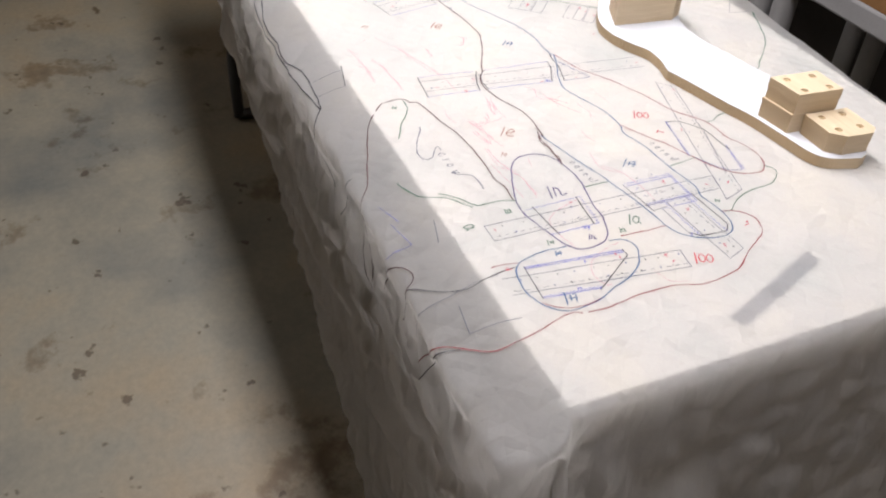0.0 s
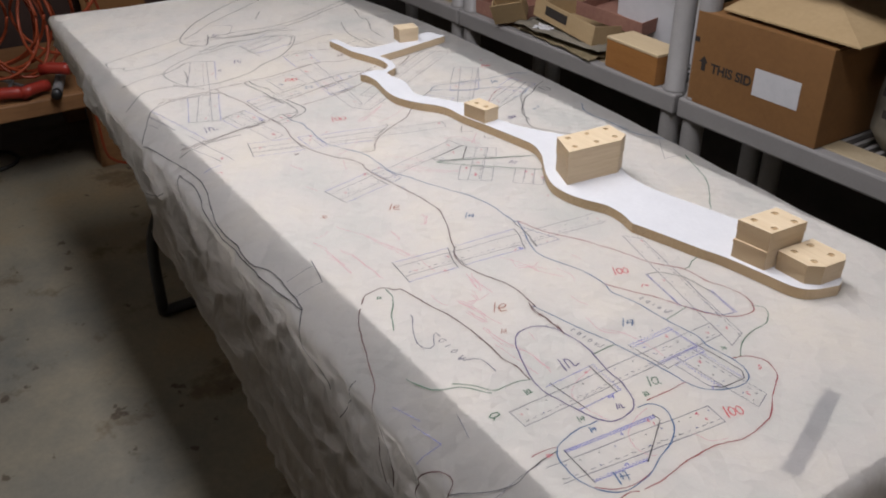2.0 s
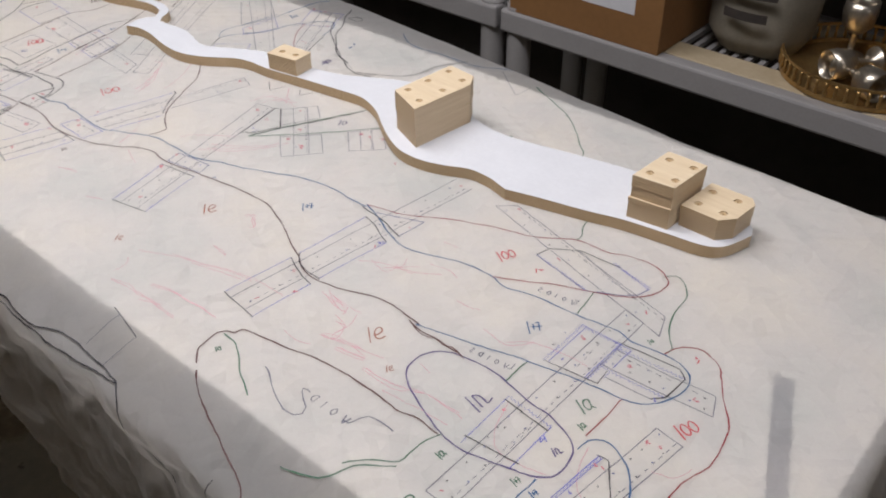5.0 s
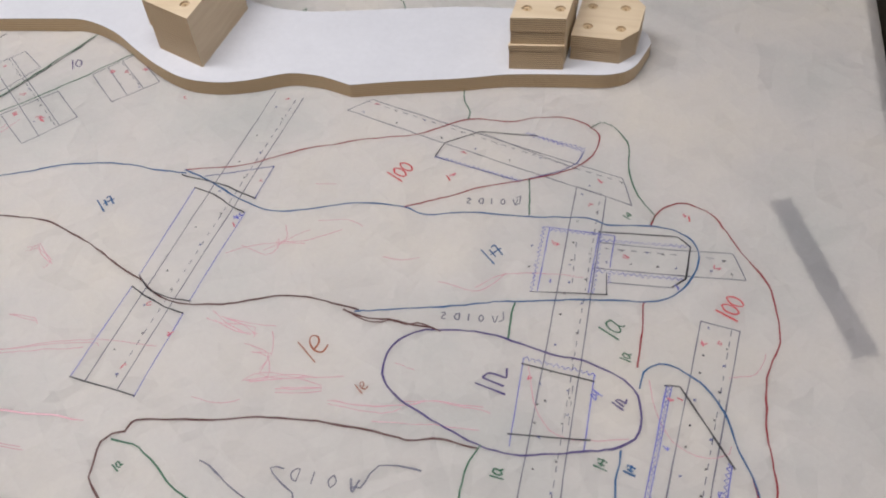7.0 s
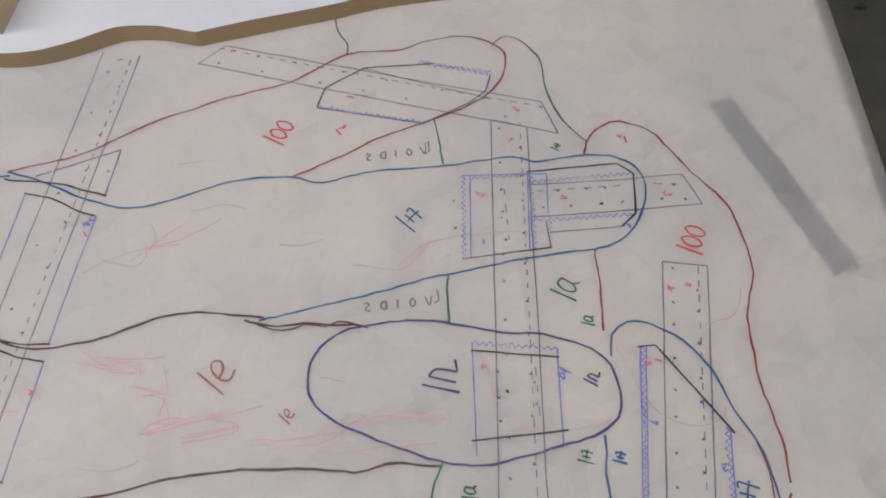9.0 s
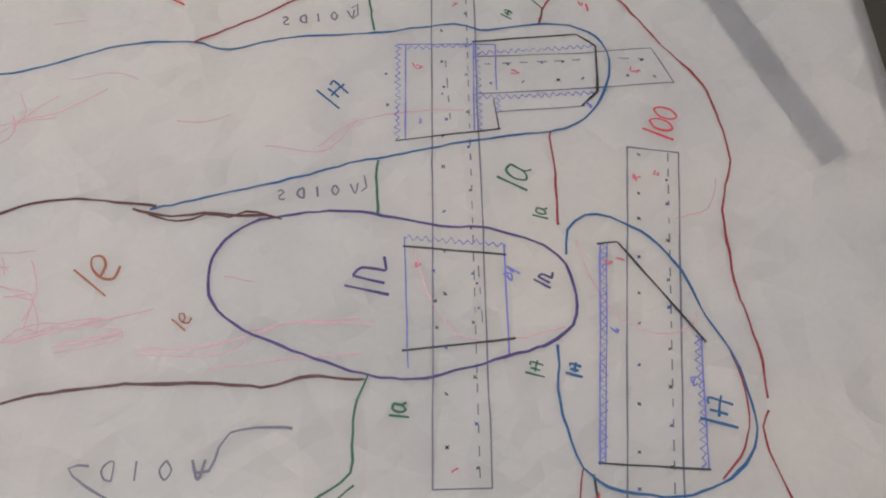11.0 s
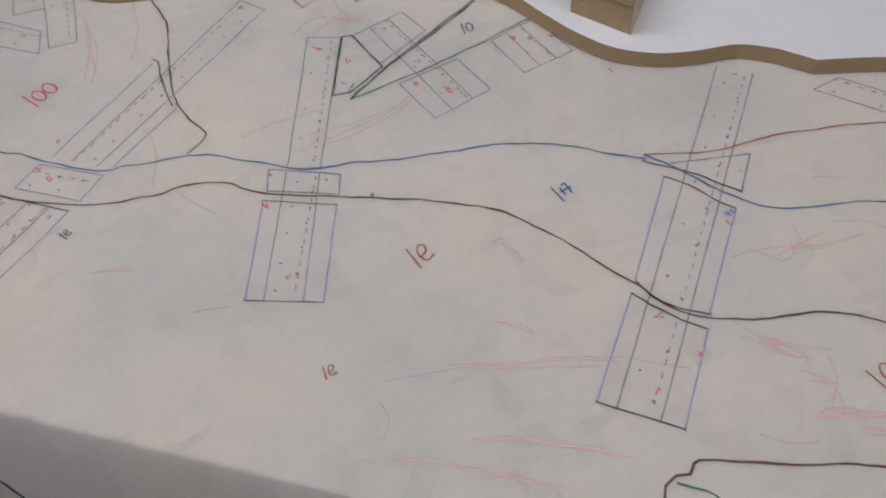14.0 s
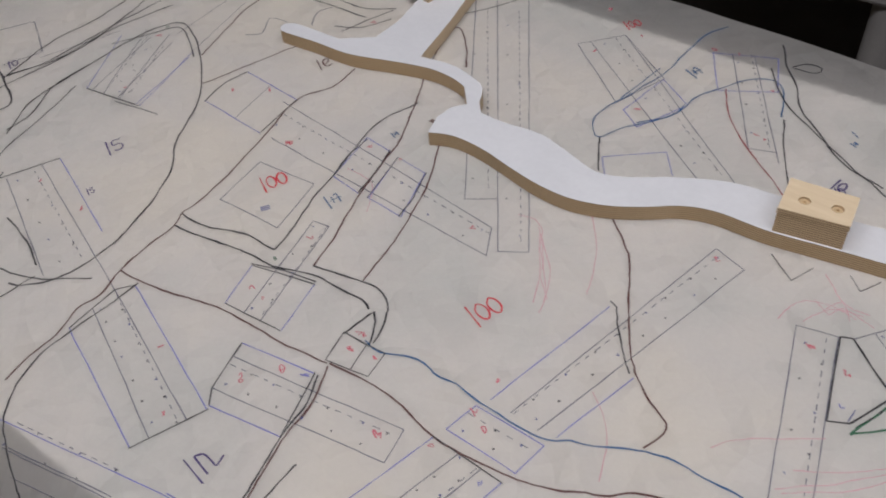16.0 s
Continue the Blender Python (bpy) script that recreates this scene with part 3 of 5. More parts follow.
def written(text, colour, x, y, size, turn, mirrored=False):
    """Handwriting, centred at x, y; mirrored where the sheet shows it from behind."""
    s = size / 1000
    wide = sum(GLYPHS[c][0] for c in text) + (0.8 * (len(text) - 1) if mirrored else 0)
    m = Matrix.Rotation(radians(turn), 2)
    bm, at = bmesh.new(), -wide / 2
    for c in text:
        w, strokes = GLYPHS[c]
        for st in strokes:
            line = []
            for gx, gy in st:
                q = m @ Vector(((at + gx) * (-1 if mirrored else 1), gy - 0.5)) * s
                line.append((x / 1000 + q.x, y / 1000 + q.y, 0))
            ribbon(bm, [(p.x, p.y) for p in smooth_line(line, 0.0015)], 0.0011 + 0.00004 * size, 0.0006)
        at += w + (0.8 if mirrored else 0)
    return part("handwriting", bm, INK[colour], paper)


ink("ink_line", "maroon", 1.1, -55, 346, -17, 356, 9, 367, 33, 383, 63, 398, 105, 415, 159, 433, 203, 461, 245, 465, 273, 474, 301, 479, 324, 473, 336, 460, 336, 440, 325, 417, 305, 401, 279, 389, 234, 369, 205, 353, 168, 335)
ink("ink_line", "green", 1.0, 327, 469, 335, 478, 346, 477, 358, 464, 367, 447, 368, 425, 374, 396, 386, 373, 396, 362, 393, 351)
ink("ink_line", "green", 1.0, 190, 516, 195, 489, 204, 473, 204, 461)
ink("ink_line", "teal", 1.2, -55, 346, -31, 338, -5, 326, 22, 315, 46, 309, 78, 314, 107, 327, 133, 334, 168, 335, 192, 328, 230, 337, 266, 339, 297, 343, 337, 347, 353, 343, 393, 348, 418, 346, 433, 333, 437, 317, 430, 294, 421, 277, 403, 265, 356, 258, 319, 251, 286, 245, 245, 233, 199, 221, 155, 210)
ink("ink_line", "brown", 1.2, 144, 212, 163, 206, 187, 207, 207, 205, 222, 205, 229, 204)
ink("ink_line", "purple", 1.3, 283, 107, 260, 115, 230, 127, 209, 138, 194, 157, 195, 179, 209, 197, 236, 206, 264, 208, 291, 204, 317, 198, 345, 195, 372, 189, 391, 177, 399, 158, 397, 141, 390, 130, 378, 122, 346, 113, 313, 105, 296, 105, 283, 107)
ink("ink_line", "green", 1.0, 278, 388, 284, 343)
ink("ink_line", "green", 1.1, 287, 244, 287, 224, 288, 204)
ink("ink_line", "maroon", 1.1, 394, 263, 394, 226, 394, 197)
ink("ink_line", "maroon", 1.1, 393, 349, 399, 366, 410, 377, 424, 382, 450, 367, 472, 329, 493, 299, 500, 268, 502, 240, 493, 212, 490, 186, 491, 160, 494, 138, 498, 110, 496, 90)
ink("ink_line", "pink", 0.5, 308, 183, 314, 158, 326, 135, 344, 126, 369, 128, 390, 133)
ink("ink_line", "teal", 1.2, 395, 178, 399, 194, 410, 203, 424, 202, 440, 192, 458, 172, 469, 144, 481, 119, 486, 95, 487, 75, 481, 59, 468, 48, 447, 41, 432, 41, 412, 44, 400, 49, 393, 55, 388, 70, 384, 90, 385, 110, 386, 122)
ink("ink_line", "maroon", 0.9, 481, 119, 485, 95, 483, 75, 476, 59, 464, 48)
ink("ink_line", "pink", 0.5, 403, 188, 408, 165, 418, 143, 433, 131, 449, 128, 464, 135, 465, 142)
ink("ink_line", "green", 1.0, 282, 108, 277, 94, 275, 75, 275, 55, 259, 45, 244, 32, 234, 19)
ink("ink_line", "pencil", 1.1, 76, 57, 93, 50, 115, 37, 139, 29, 153, 29, 159, 36, 154, 45, 142, 52, 134, 57, 132, 61, 136, 63, 142, 62)
ink("ink_line", "pencil", 1.1, 197, 58, 204, 59, 207, 70, 212, 77, 226, 79, 243, 79)
ink("ink_line", "maroon", 1.0, 393, 55, 390, 40, 390, 21)
ink("ink_line", "pink", 0.5, 86, 130, 104, 136, 122, 142, 144, 143)
ink("ink_line", "pink", 0.5, 163, 125, 184, 125, 215, 130, 241, 138, 279, 139)
ink("ink_line", "pink", 0.5, 197, 112, 234, 117, 279, 120)
ink("ink_line", "pink", 0.5, 45, 186, 65, 184, 94, 185)
ink("ink_line", "pink", 0.5, 88, 158, 98, 158)
ink("ink_line", "pink", 0.5, 116, 128, 133, 132, 151, 135)
ink("ink_line", "pink", 0.5, 201, 168, 217, 163)
ink("ink_line", "pink", 0.5, 164, 273, 182, 272, 196, 277)
ink("ink_line", "pink", 0.5, 218, 255, 254, 250, 276, 273)
ink("ink_line", "brown", 1.2, 1, 66, 9, 69, 11, 77, 21, 82, 47, 86, 79, 91, 111, 99, 144, 104, 177, 105, 226, 102, 252, 107, 280, 105)
ink("ink_line", "brown", 1.1, 1, 66, -4, 57, -3, 42, -1, 29, 7, 20, 17, 12)
ink("ink_line", "green", 1.1, 2, 61, 20, 60, 38, 51, 62, 34, 80, 26, 96, 18)
ink("ink_line", "teal", 1.2, -491, 243, -474, 248, -441, 266, -413, 271, -371, 271, -335, 271, -307, 281, -295, 288, -258, 299, -213, 319, -177, 335, -144, 343, -109, 343, -69, 341, -52, 342)
ink("ink_line", "brown", 1.2, -472, 204, -448, 218, -425, 234, -395, 243, -373, 239, -337, 241, -290, 248, -243, 255, -196, 261, -167, 262, -137, 253, -101, 238, -71, 223, -43, 212, -19, 198, 3, 193, 35, 197, 59, 204, 87, 215, 115, 218, 139, 216, 159, 212)
ink("ink_line", "pink", 0.5, -365, 111, -354, 117, -343, 123)
ink("ink_line", "pink", 0.5, -204, 88, -171, 104, -144, 114, -114, 125, -56, 144, 1, 147)
ink("ink_line", "pink", 0.5, -180, 33, -131, 40, -96, 40, -62, 40)
ink("ink_line", "pink", 0.5, -132, 57, -99, 67, -61, 70, -27, 72)
ink("ink_line", "pink", 0.5, 90, 129, 128, 140, 165, 148)
ink("ink_line", "pink", 0.5, 41, 182, 61, 174, 81, 176)
ink("ink_line", "pink", 0.5, -161, 228, -152, 232, -145, 222, -131, 213)
ink("ink_line", "pink", 0.5, 67, 267, 75, 280, 91, 292)
ink("ink_line", "pink", 0.5, 78, 348, 98, 352)
ink("ink_line", "pink", 0.5, -121, 33, -93, 45)
ink("ink_line", "pink", 0.5, 93, 179, 99, 158, 94, 143)
ink("ink_line", "pink", 0.5, -140, 154, -112, 152)
ink("ink_line", "pink", 0.5, -346, 311, -307, 336, -279, 363)
ink("ink_line", "brown", 1.1, -594, 481, -552, 441, -524, 395, -502, 355, -481, 326, -458, 307, -436, 292, -444, 268)
ink("ink_line", "black", 0.9, -534, 380, -526, 377, -505, 346, -484, 321)
ink("ink_line", "teal", 1.2, -684, 229, -664, 227, -635, 238, -609, 234, -593, 237, -567, 232, -538, 230, -512, 232, -491, 243)
ink("ink_line", "brown", 1.1, -694, 194, -660, 198, -623, 196, -588, 188, -559, 186, -528, 189, -500, 194, -472, 204)
ink("ink_line", "pink", 0.5, -659, 426, -636, 427, -609, 392, -588, 340)
ink("ink_line", "pink", 0.5, -409, 439, -402, 464, -383, 475, -355, 472)
ink("ink_line", "pink", 0.5, -351, 290, -318, 318, -283, 354, -271, 380)
ink("ink_line", "pink", 0.5, -465, 128, -433, 139)
ink("ink_line", "pink", 0.5, -429, 222, -390, 208)
ink("ink_line", "pink", 0.5, -395, 507, -369, 483, -348, 484)
ink("ink_line", "black", 1.2, -933, 233, -894, 239, -842, 247, -807, 249, -773, 261, -744, 262, -716, 261, -703, 256)
ink("ink_line", "black", 1.2, -939, 248, -906, 250, -865, 263, -826, 264)
ink("ink_line", "black", 1.2, -780, 269, -754, 274, -728, 279, -704, 277, -689, 266, -678, 245, -676, 231)
ink("ink_line", "black", 0.9, -831, 240, -801, 249, -765, 256)
ink("ink_line", "brown", 1.1, -931, 164, -899, 167, -855, 175, -814, 184, -781, 186, -742, 187, -696, 193)
ink("ink_line", "brown", 1.1, -869, 552, -848, 509, -825, 455, -817, 417, -806, 368, -791, 316, -780, 269)
ink("ink_line", "black", 0.9, -823, 434, -813, 398, -809, 368)
ink("ink_line", "black", 1.1, -847, 513, -859, 478, -861, 443, -850, 385, -844, 343, -832, 298, -826, 264)
ink("ink_line", "black", 0.9, -854, 436, -855, 408, -849, 375)
ink("ink_line", "brown", 1.1, -787, 474, -765, 430, -750, 390, -740, 350, -734, 314, -729, 280)
ink("ink_line", "black", 0.9, -770, 426, -757, 390, -753, 363)
ink("ink_line", "brown", 1.1, -949, 528, -949, 488, -967, 452, -958, 397, -945, 333, -938, 272, -939, 248, -933, 233, -934, 203, -931, 164, -923, 134, -926, 112, -917, 76, -917, 47, -914, 28)
ink("ink_line", "brown", 1.0, -1040, 525, -1055, 488, -1065, 461, -1075, 434, -1087, 411)
ink("ink_line", "brown", 1.0, -1129, 450, -1142, 497, -1156, 550, -1157, 582)
ink("ink_line", "black", 1.2, -1208, 228, -1233, 275, -1237, 325, -1236, 373, -1235, 424, -1227, 462, -1207, 487, -1167, 474, -1120, 440, -1076, 401, -1048, 357, -1028, 318, -999, 287, -978, 240, -966, 196, -966, 155, -974, 123, -994, 100, -1009, 93)
ink("ink_line", "black", 1, -1249, 409, -1223, 450, -1202, 478, -1169, 466, -1136, 443)
ink("ink_line", "black", 1.1, -1306, 295, -1291, 332, -1285, 386, -1279, 442, -1272, 511)
ink("ink_line", "black", 1.1, -1214, 232, -1218, 272, -1238, 317, -1236, 373)
ink("ink_line", "black", 1, -1308, 296, -1283, 351, -1276, 422, -1251, 511)
ruled("black", 1.2, -1189, 332, -1116, 342)
ruled("pencil", 0.8, -1189, 332, -1216, 444)
ruled("violet", 0.7, -1116, 342, -1145, 449)
ruled("pencil", 0.8, -1152, 340, -1182, 450)
ticks(-1195, 435, -1154, 345, 30, 6)
ruled("pencil", 0.8, -856, -11, -750, 9)
ruled("pencil", 0.8, -835, -26, -785, -16)
ticks(-867, -3, -755, 18, 30, 6)
ink("ink_line", "black", 1.2, -1089, 147, -1054, 142, -1006, 124)
ink("ink_line", "teal", 1.1, -623, 818, -638, 790, -643, 740, -644, 701, -655, 657, -666, 626, -672, 593, -660, 572, -650, 566, -639, 589, -616, 618, -600, 651, -595, 683, -577, 713, -561, 735, -536, 745, -520, 725, -509, 692)
ink("ink_line", "teal", 0.9, -653, 705, -659, 664, -665, 636)
ink("ink_line", "teal", 0.9, -601, 661, -605, 636, -629, 606)
ink("ink_line", "black", 1.0, -650, 566, -641, 547, -625, 521)
ink("ink_line", "maroon", 1.0, -577, 707, -552, 664, -514, 624, -463, 583)
ink("ink_line", "black", 1.0, -505, 689, -487, 642, -460, 590)
ink("ink_line", "black", 1.2, -557, 814, -540, 779, -515, 746, -496, 712, -468, 686, -435, 655, -388, 638)
ink("ink_line", "black", 1.1, -533, 778, -520, 792, -504, 792, -506, 781, -530, 777)
ink("ink_line", "black", 1, -918, 674, -890, 707, -863, 754)
ink("ink_line", "brown", 1.1, -884, 588, -894, 630, -897, 657, -875, 643, -841, 596)
ink("ink_line", "pencil", 0.9, -1116, 511, -1100, 524, -1114, 553, -1089, 558)
ink("ink_line", "black", 1.1, -1078, 630, -1028, 632, -988, 651)
ink("ink_line", "black", 1.0, -1016, 576, -1003, 614, -989, 646)
ink("ink_line", "black", 1.0, -1031, 582, -999, 598, -979, 629)
ink("ink_line", "pencil", 0.9, -1055, 567, -1071, 595, -1062, 612)
ink("ink_line", "black", 1, -1251, 7, -1270, 54, -1311, 153, -1338, 222)
ink("ink_line", "black", 1, -1251, 7, -1208, 8, -1194, 35, -1167, 31, -1173, 93, -1218, 165, -1269, 243)
ink("ink_line", "black", 1, -1063, -7, -1092, 54, -1101, 111, -1154, 186)
ink("ink_line", "black", 1, -924, -43, -959, -13, -999, 24, -1002, 64, -994, 114)
ink("ink_line", "black", 1, -946, 143, -990, 113, -1047, 98, -1105, 105, -1158, 159, -1185, 212, -1214, 329)
ink("ink_line", "black", 1.1, -755, -67, -808, -37, -885, 7, -910, 59, -907, 122, -904, 164)
ink("ink_line", "black", 1, -626, -29, -635, -3, -651, 50, -651, 109)
ink("ink_line", "black", 1.1, -1238, 649, -1130, 617, -1009, 617)
ink("ink_line", "black", 1, -1343, 751, -1257, 719, -1219, 723, -1126, 684, -1053, 681)
ruled("black", 1.3, -1148, 333, -1085, 343)
ink("ink_line", "black", 1.2, -747, -63, -688, -53, -609, -41, -553, -33, -481, -33, -398, -54, -340, -64, -268, -63, -197, -65, -146, -52, -97, -52, -39, -57)
ink("ink_line", "black", 1.1, -561, -52, -484, -48, -414, -64, -332, -71, -215, -69, -131, -67, -39, -59)
ink("ink_line", "black", 1.0, -561, -52, -541, -77, -551, -120)
ink("ink_line", "black", 1.1, -39, -57, -15, -73, -4, -96, 28, -115, 69, -133)
ruled("black", 1.1, -131, 7, -69, -6)
ruled("pencil", 0.8, -115, -45, -116, 5)
ruled("pencil", 0.8, -72, -54, -69, -6)
ink("ink_line", "brown", 1.1, 25, 6, 66, -19, 124, -40, 172, -59, 206, -98, 231, -134, 243, -172)
ink("ink_line", "green", 1.1, 188, -20, 228, -7, 247, 27, 277, 49)
ink("ink_line", "black", 0.9, -788, -184, -723, -164, -655, -130)
ink("ink_line", "maroon", 1.1, 495, 84, 490, 66, 505, 14, 506, -28, 475, -72, 433, -138)
ink("ink_line", "brown", 1.1, 303, -143, 310, -103, 338, -71, 360, -71, 370, -107, 372, -128)
ink("ink_line", "black", 1, 367, -82, 402, -38, 410, -13, 403, 12, 398, 52)
ruled("pencil", 0.8, 403, 23, 409, -43, 413, -124)
ruled("pencil", 0.8, 477, 16, 469, -44, 428, -38)
ruled("violet", 0.7, 259, -56, 307, -47, 306, -84)
ruled("pencil", 0.8, 282, -7, 321, -17)
ruled("violet", 0.7, 216, -59, 261, -46)
ruled("pencil", 0.8, 272, -86, 301, -116)
ink("ink_line", "brown", 1, 240, -192, 227, -163, 207, -117)
ink("ink_line", "black", 0.9, 143, -69, 128, -109, 91, -167)
ink("ink_line", "black", 1.0, 433, -138, 452, -144, 465, -111, 484, -63)
written("10", "purple", -423, 621, 13, -10)
written("1", "teal", -437, 701, 8, 56)
scribble("rose", 108, 469, 7)
scribble("rose", 209, 414, 7)
scribble("rose", 345, 395, 7)
scribble("rose", 336, 364, 7)
scribble("rose", 313, 314, 7)
scribble("rose", 373, 309, 7)
scribble("rose", 452, 310, 7)
scribble("rose", 423, 366, 7)
scribble("rose", 204, 383, 7)
scribble("rose", 17, 286, 7)
scribble("rose", 7, 161, 7)
scribble("rose", -19, 124, 7)
scribble("rose", -22, 187, 7)
scribble("rose", 309, 173, 7)
scribble("rose", 419, 172, 7)
scribble("rose", 443, 229, 7)
scribble("rose", 23, 345, 7)
scribble("rose", 10, 465, 7)
scribble("rose", -278, 425, 7)
scribble("rose", -238, 394, 7)
scribble("rose", -180, 478, 7)
scribble("rose", 328, 55, 7)
scribble("rose", 455, 232, 7)
scribble("rose", 427, 173, 7)
scribble("rose", 376, 311, 7)
scribble("rose", 397, 37, 7)
scribble("rose", -305, 160, 7)
scribble("rose", -351, 225, 7)
scribble("rose", -241, 394, 7)
scribble("rose", -268, 394, 7)
scribble("rose", -96, 448, 7)
scribble("rose", -747, 143, 7)
scribble("rose", -689, 215, 7)
scribble("rose", -664, 219, 7)
scribble("rose", -616, 165, 7)
scribble("rose", -567, 113, 7)
scribble("rose", -562, 34, 7)
scribble("rose", -566, 222, 7)
scribble("rose", -566, 257, 7)
scribble("rose", -480, 473, 7)
scribble("rose", -361, 259, 7)
scribble("rose", -352, 226, 7)
scribble("rose", -376, 425, 7)
scribble("rose", -344, 416, 7)
scribble("rose", -325, 469, 7)
scribble("rose", -270, 395, 7)
scribble("rose", -236, 391, 7)
scribble("rose", -196, 477, 7)
scribble("rose", -162, 485, 7)
scribble("rose", -744, 140, 7)
scribble("rose", -723, 168, 7)
scribble("rose", -773, 81, 7)
scribble("rose", -829, 126, 7)
scribble("rose", -618, 163, 7)
scribble("rose", -792, 214, 7)
scribble("rose", -810, 218, 7)
scribble("rose", -809, 295, 7)
scribble("rose", -693, 233, 7)
scribble("rose", -688, 215, 7)
scribble("rose", -1044, 421, 7)
scribble("rose", -1008, 444, 7)
scribble("rose", -923, 386, 7)
scribble("rose", -845, 428, 7)
scribble("rose", -802, 426, 7)
scribble("rose", -685, 388, 7)
scribble("rose", -1108, 201, 7)
scribble("rose", -1035, 198, 7)
scribble("rose", -1160, 358, 7)
scribble("rose", -1210, 452, 7)
scribble("rose", -731, 698, 7)
scribble("rose", -701, 751, 7)
scribble("rose", -618, 769, 7)
scribble("rose", -590, 774, 7)
scribble("rose", -640, 627, 7)
scribble("rose", -534, 728, 7)
scribble("rose", -520, 652, 7)
scribble("rose", -509, 648, 7)
scribble("rose", -993, 612, 7)
scribble("rose", -567, 223, 7)
scribble("rose", -576, 180, 7)
scribble("rose", -758, 781, 7)
scribble("rose", -551, 215, 7)
scribble("rose", -377, 424, 7)
scribble("violet", 361, 164, 7)
scribble("violet", 364, 168, 7)
scribble("violet", 19, 300, 7)
scribble("violet", 457, 101, 7)
scribble("violet", 418, 130, 7)
scribble("violet", 312, 271, 7)
scribble("violet", -703, 173, 7)
scribble("violet", -526, 176, 7)
scribble("violet", -335, 382, 7)
scribble("violet", 418, 283, 7)
scribble("violet", 16, 295, 7)
scribble("violet", -311, 262, 7)
ink("ink_line", "green", 1.1, -85, 774, -28, 748, 13, 725, 47, 694, 75, 663, 94, 646, 99, 627)
ink("ink_line", "black", 1.1, -550, 764, -518, 720, -469, 682, -407, 643, -359, 619, -323, 627)
ink("ink_line", "teal", 1.0, -400, 792, -360, 767, -298, 768, -217, 772, -155, 798)
ink("ink_line", "black", 1.0, -359, 619, -278, 667, -260, 733, -232, 775)
written("a", "green", -19, 617, 7, 0)
ruled("pencil", 0.8, -163, 785, -94, 730, -90, 766)
ink("ink_line", "pink", 0.5, -157, 227, -151, 234, -141, 223, -130, 212)
ink("ink_line", "pink", 0.5, -131, 116, -92, 126, -60, 135)
ink("ink_line", "pink", 0.5, 50, 107, 77, 106, 89, 111)
ink("ink_line", "pink", 0.5, 83, 157, 97, 155, 103, 135, 87, 130)
ink("ink_line", "pink", 0.5, 113, 126, 148, 134)
ink("ink_line", "pink", 0.5, 159, 124, 196, 126, 229, 134)
ink("ink_line", "pink", 0.5, -112, 66, -74, 70, -32, 72)
ink("ink_line", "pink", 0.5, 46, 186, 65, 181, 81, 174)
ink("ink_line", "pink", 0.5, 23, 252, 52, 267, 90, 276)
ink("ink_line", "pink", 0.5, -843, 389, -805, 384, -783, 349)
ink("ink_line", "pink", 0.5, -628, 416, -587, 359, -578, 335)
ink("ink_line", "pink", 0.5, -499, 291, -470, 262, -455, 226)
ink("ink_line", "pink", 0.5, -380, 469, -371, 484, -360, 467)
ruled("pencil", 0.8, -1304, 341, -1263, 434)
written("10", "purple", -1322, 315, 13, 66)
written("5", "green", -1218, 473, 8, 66)
ruled("pencil", 0.7, -1191, 467, -1195, 558)
ruled("pencil", 0.7, -1146, 454, -1168, 562)
ruled("violet", 0.8, -537, 23, -529, -14)
scribble("rose", -563, 36, 9)
scribble("rose", -505, 8, 9)
scribble("rose", -618, 163, 8)

ruled("pencil", 0.9, -5, 473, -43, 105)
ruled("pencil", 0.9, 27, 468, -13, 103)
ticks(12, 464, -28, 107, 24, 16)
ruled("violet", 0.9, -36, 325, -45, 216)
ruled("violet", 0.9, 23, 303, 11, 197)
ruled("violet", 0.9, -46, 203, -57, 107)
ruled("violet", 0.9, 11, 183, 3, 99)
ruled("black", 1.1, -58, 107, 4, 100)
ruled("blue", 1, -32, 341, 30, 366, 26, 322)
ink("ink_line", "black", 1, -36, 325, -16, 320, 6, 309, 23, 303)
ink("ink_line", "black", 1, -45, 216, -31, 204, -9, 197, 12, 197)
ink("ink_line", "black", 1, -46, 203, -25, 194, -8, 187, 11, 183)
ink("ink_line", "black", 1, -56, 339, -32, 336, -3, 331, 27, 321)
ruled("violet", 0.9, -355, 230, -330, 132)
ruled("violet", 0.9, -293, 239, -269, 143)
ruled("black", 1.1, -331, 132, -268, 143)
ruled("black", 1, -356, 230, -292, 239)
ruled("blue", 0.9, -364, 265, -301, 272, -295, 250, -356, 241, -364, 265)
ruled("pencil", 0.8, -348, 266, -316, 135)
ruled("pencil", 0.8, -319, 270, -285, 141)
ticks(-329, 264, -302, 142, 24, 9)
ruled("pencil", 0.9, -350, 273, -394, 440, -362, 447, -320, 274)
ticks(-377, 438, -335, 276, 24, 8)
ruled("black", 1.5, -361, 448, -352, 452, -308, 413, -326, 372, -341, 365, -361, 448)
ruled("blue", 0.8, -328, 373, -327, 386)
ink("ink_line", "green", 1.2, -323, 362, -305, 410, -277, 470, -242, 539)
ink("ink_line", "green", 1.2, -323, 362, -281, 403, -233, 454, -179, 516)
ink("ink_line", "black", 1.0, -321, 370, -305, 408, -269, 479, -244, 531)
ruled("pencil", 0.9, -352, 451, -315, 497, -283, 473, -311, 417)
ruled("pencil", 0.8, -339, 467, -226, 367)
ruled("pencil", 0.8, -325, 484, -213, 386)
ticks(-332, 475, -220, 377, 24, 8)
ruled("pencil", 0.9, -285, 392, -241, 436, -200, 401, -240, 355, -285, 392)
ruled("pencil", 0.9, -216, 468, -182, 510, -137, 469, -175, 430, -216, 468)
